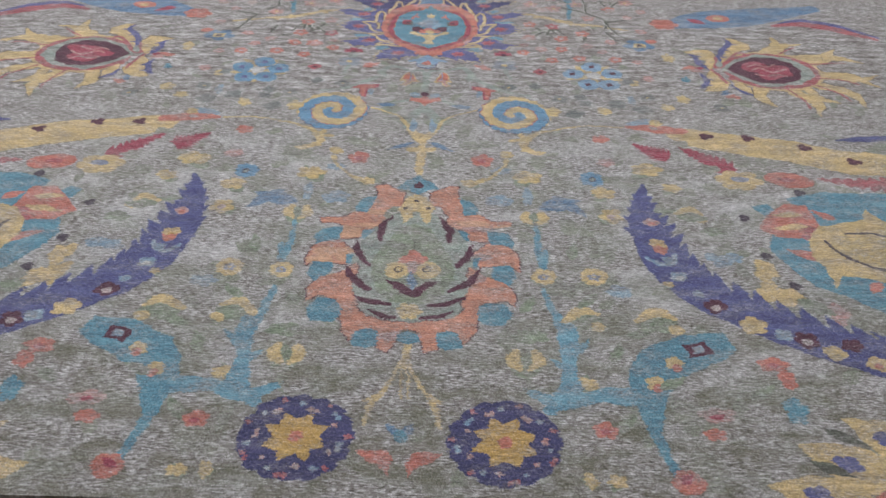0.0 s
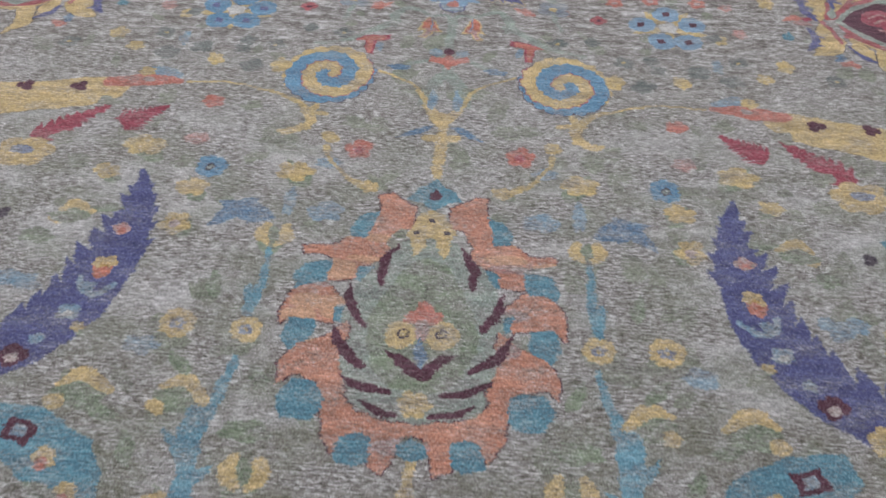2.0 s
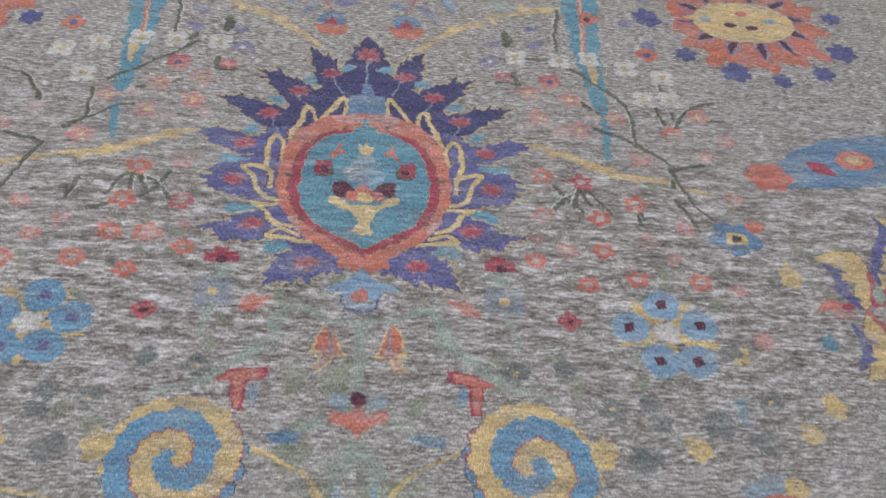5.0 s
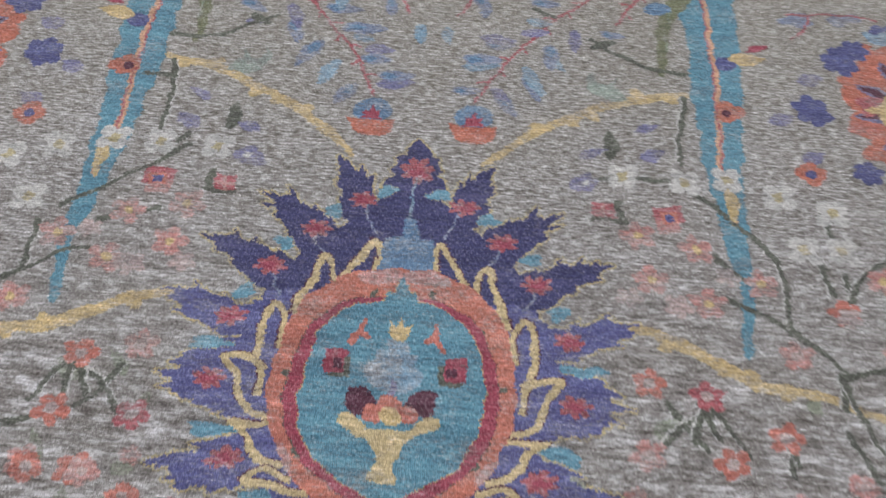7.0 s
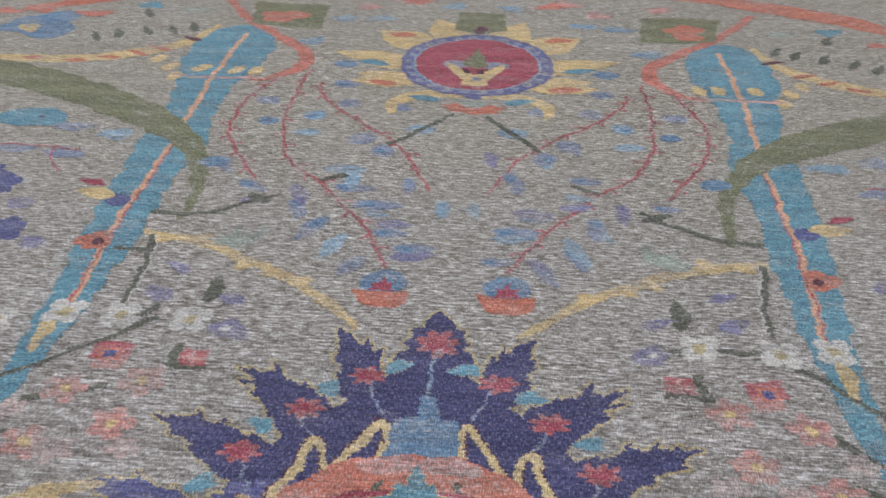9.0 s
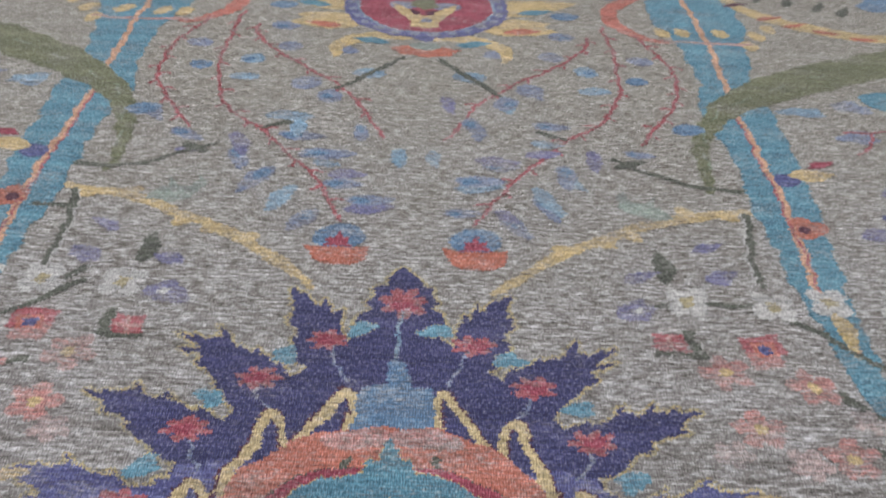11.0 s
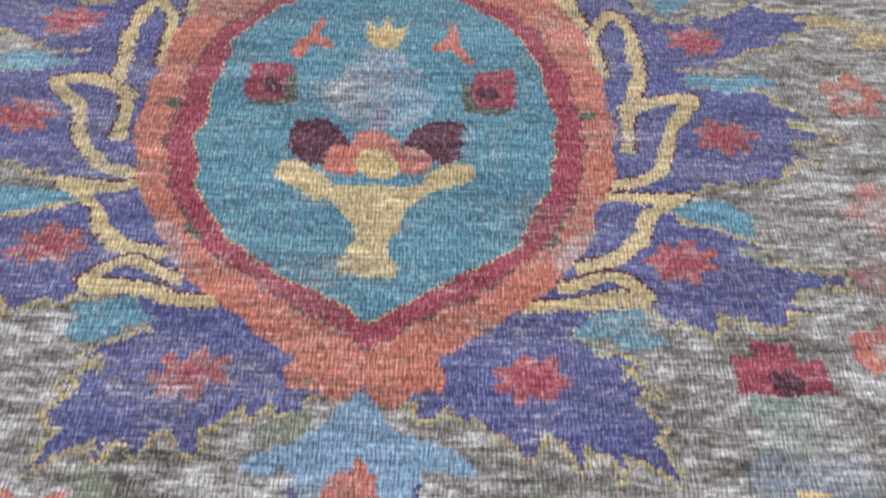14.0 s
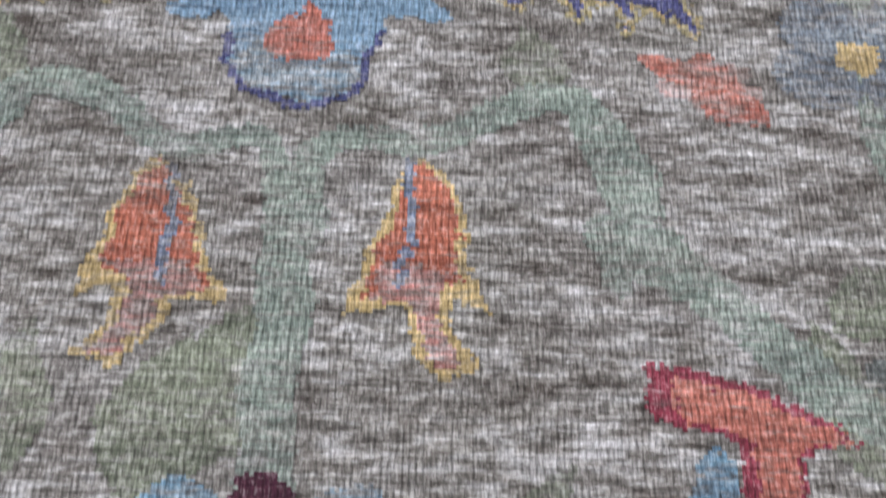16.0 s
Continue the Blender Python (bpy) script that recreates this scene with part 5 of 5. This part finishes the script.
shape(ink(m, "gold_bud", "gold"), whole([(0, 127), (5, 112), (9, 113), (16, 119), (14, 102), (7, 95), (5, 88), (0, 86)]))
for side in BOTH:
    sprig = ink(m, "coral_sprig", "coral")
    stroke(sprig, [(36, 94), (50, 100), (58, 84)], [3, 5, 4], side)
    stroke(sprig, [(50, 98), (47, 122)], [5, 2.5], side)
    block(ink(m, "red_square", "crimson"), 76, 55, 15, 18, 0, side)
    block(ink(m, "square_heart", "maroon"), 72, 51, 7, 7, 0, side)
    shape(ink(m, "green_sepal", "moss"), [(56, 62), (62, 62), (64, 38), (88, 36), (80, 30), (56, 32)], side)
    shape(ink(m, "maroon_leaf", "maroon"), [(16, -2), (26, 16), (34, 23), (57, 21), (57, -6), (46, -16), (34, -14)], side)
cluster = ink(m, "blue_bouquet", "sky")
oval(cluster, 0, 42, 38, 24)
block(cluster, 0, 72, 13, 20)
rosette(cluster, 0, 50, 34, 8, 0.3)
shape(ink(m, "violet_tongue", "violet"), whole([(0, 40), (4, 34), (4, 14), (0, 10)]))
c = ink(m, "coral_fruit", "coral")
oval(c, 0, 0, 17, 15)
for side in BOTH:
    oval(c, 23, -12, 13, 13, 0, side)
shape(ink(m, "gold_vase", "honey"), whole([(0, -33), (27, -33), (35, -22), (52, -12), (63, -15), (64, -27), (45, -37), (25, -48), (16, -60), (10, -78), (12, -88), (19, -95), (17, -103), (0, -104)]))
oval(ink(m, "gold_fruit", "gold"), 0, -14, 14, 13)
cup = ink(m, "blue_cup", "powder")
shape(cup, whole([(0, -176), (8, -181), (14, -192), (30, -206), (46, -211), (61, -222), (50, -226), (32, -222), (31, -236), (26, -250), (18, -260), (0, -264)]))
oval(ink(m, "pale_cup", "sky"), 0, -248, 26, 15, 0, 1, [cup])
shape(ink(m, "coral_drop", "coral"), whole([(0, -211), (4, -220), (11, -225), (15, -238), (11, -243), (0, -244)]))
rim_line = ink(m, "cup_edge", "indigo")
for side in BOTH:
    stroke(rim_line, [(31, -232), (28, -248), (20, -261), (0, -266)], 1.7, side)

# the far medallion
m = motif("crimson_medallion")
for side in BOTH:
    for ax, ay, bx, by, w in ((90, 1120, 225, 1108, 32), (100, 1180, 272, 1238, 34), (90, 1270, 200, 1350, 44), (40, 1300, 90, 1420, 40), (110, 1120, 215, 1140, 26)):
        leaf(ink(m, "gold_leaf", "gold"), ax, ay, bx, by, w, side)
    stroke(ink(m, "gold_hook", "gold"), [(20, 1062), (70, 1066), (112, 1046), (132, 1020), (130, 984)], [10, 14, 15, 12, 5], side)
    for x, y, wool in ((168, 1102, "rust"), (195, 1188, "teal"), (86, 1046, "teal"), (160, 1330, "rust")):
        leaf(ink(m, "leaf_mark", wool), x - 34, y - 6, x + 30, y + 8, 12, side)
oval(ink(m, "blue_ring", "purple"), 2, 1203, 143, 142)
for k in range(26):
    a = 2 * math.pi * k / 26
    oval(ink(m, "ring_bead", "slate"), 2 + 129 * math.cos(a), 1203 + 128 * math.sin(a), 9, 7, math.degrees(a) + 90)
oval(ink(m, "pale_rim", "sky"), 2, 1203, 120, 121)
oval(ink(m, "crimson_field", "crimson"), 2, 1203, 115, 117)
shape(ink(m, "olive_cap", "olive"), whole([(0, 1470), (48, 1466), (52, 1372), (0, 1346)]))
oval(ink(m, "cap_spot", "maroon"), 0, 1372, 12, 22)
shape(ink(m, "gold_vase", "gold"), [(2 + x, y) for x, y in whole([(0, 1155), (14, 1160), (40, 1185), (48, 1170), (26, 1130), (22, 1105), (0, 1102)])])
for side in BOTH:
    oval(ink(m, "blue_bowl", "slate"), 36, 1196, 26, 17, 0, side)
    leaf(ink(m, "dark_leaf", "maroon"), 4, 1160, 34, 1178, 9, side)
    leaf(ink(m, "gold_bill", "gold"), 20, 1150, 56, 1205, 10, side)
shape(ink(m, "olive_bud", "olive"), whole([(0, 1275), (16, 1225), (24, 1195), (0, 1180)]))
block(ink(m, "vase_window", "slate"), 3, 1135, 9, 8)
oval(ink(m, "dark_knot", "purple"), 6, 1060, 15, 11)
shape(ink(m, "orange_base", "rust"), [(6 + x, y) for x, y in whole([(0, 1024), (26, 1030), (58, 1022), (40, 998), (0, 992)])])
oval(ink(m, "pale_dome", "mint"), 6, 1030, 26, 14)


def swell(x, y):
    """The carpet's slight waves over the floor, in metres."""
    return 0.0011 * (np.sin(3.1 * x + 1.7 * y) + np.sin(4.3 * y - 1.3 * x + 1.0)) * 0.9


# outlines and worn traces, single knots scattered along an edge
LOOSE = {"faded_leaf", "gold_fringe", "gold_edge", "drop_edge", "outline", "gold_line", "green_line", "flame_edge", "horn_edge", "pale_patch", "heart_edge", "coil_edge"}


def build_carpet():
    """The pile slab with its selvedge, and one mesh for each laid piece, a run of knots a face."""
    bm = bmesh.new()
    nx, ny = 153, 172
    gx, gy = np.linspace(-HALF / 1000, HALF / 1000, nx), np.linspace(Y_BASE + Y_NEAR / 1000, Y_BASE + Y_FAR / 1000, ny)
    top = [[bm.verts.new((x, y, swell(x, y))) for x in gx] for y in gy]
    for lower, upper in zip(top, top[1:]):
        for k in range(nx - 1):
            bm.faces.new((lower[k], lower[k + 1], upper[k + 1], upper[k]))
    rim_edges = [e for e in bm.edges if len(e.link_faces) == 1]
    side_verts = bmesh.ops.extrude_edge_only(bm, edges=rim_edges)["geom"]
    for v in side_verts:
        if isinstance(v, bmesh.types.BMVert):
            v.co.z = -PILE
    bmesh.ops.recalc_face_normals(bm, faces=bm.faces)
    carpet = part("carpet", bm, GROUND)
    tagged(carpet, "grey-green hand-knotted wool carpet with purple, coral, teal and gold flowers", "carpet")
    bm = bmesh.new()
    for x in BOTH:
        boxes(bm, x * (HALF / 1000 + 0.004) - 0.004, x * (HALF / 1000 + 0.004) + 0.004, Y_BASE + Y_NEAR / 1000, Y_BASE + Y_FAR / 1000, -PILE, -0.001, 0.002)
    part("selvedge", bm, SELVEDGE, carpet)
    bm = bmesh.new()
    for y, d in ((Y_NEAR, -1), (Y_FAR, 1)):
        mid = Y_BASE + y / 1000 + d * 0.006
        boxes(bm, -HALF / 1000, HALF / 1000, mid - 0.006, mid + 0.006, -PILE, -PILE + 0.004, 0.001)
    part("end_binding", bm, SELVEDGE, carpet)
    cut = np.ones((ROWS_, COLS), bool)
    cut[:, 1:] = KNOTS[:, 1:] != KNOTS[:, :-1]
    cut[:, ::30] = True
    start = np.flatnonzero(cut.ravel())
    stop = np.append(start[1:], KNOTS.size)
    which = KNOTS.ravel()[start]
    row = start // COLS
    c0, c1 = start - row * COLS, stop - row * COLS
    order = np.argsort(which, kind="stable")
    heads = {}
    bounds = np.searchsorted(which[order], np.arange(len(INKS) + 1))
    for k in range(1, len(INKS)):
        sel = order[bounds[k]:bounds[k + 1]]
        if not len(sel):
            continue
        x0, x1 = (c0[sel] * CX - HALF) / 1000, (c1[sel] * CX - HALF) / 1000
        y0 = Y_BASE + (row[sel] * CY + Y_NEAR) / 1000
        y1 = y0 + CY / 1000
        lift = 0.0007
        z0, z1, z2, z3 = (lift + swell(u, v) for u, v in ((x0, y0), (x1, y0), (x1, y1), (x0, y1)))
        co = np.stack([x0, y0, z0, x1, y0, z1, x1, y1, z2, x0, y1, z3], 1).reshape(-1, 3)
        (name, number), piece, wool = INKS[k]
        head = heads.get((name, number))
        mesh = bpy.data.meshes.new(piece)
        mesh.from_pydata(co.tolist(), [], np.arange(len(co)).reshape(-1, 4).tolist())
        mesh.materials.append(WOOL[wool])
        ob = new(piece if head else name, mesh)
        ob.parent = head or carpet
        heads.setdefault((name, number), ob)
        if not head:
            tagged(ob, "%s knotted in %s wool" % (name.replace("_", " "), wool))
        if piece in LOOSE:
            tagged(ob, kind="stuff")
    return carpet


build_carpet()
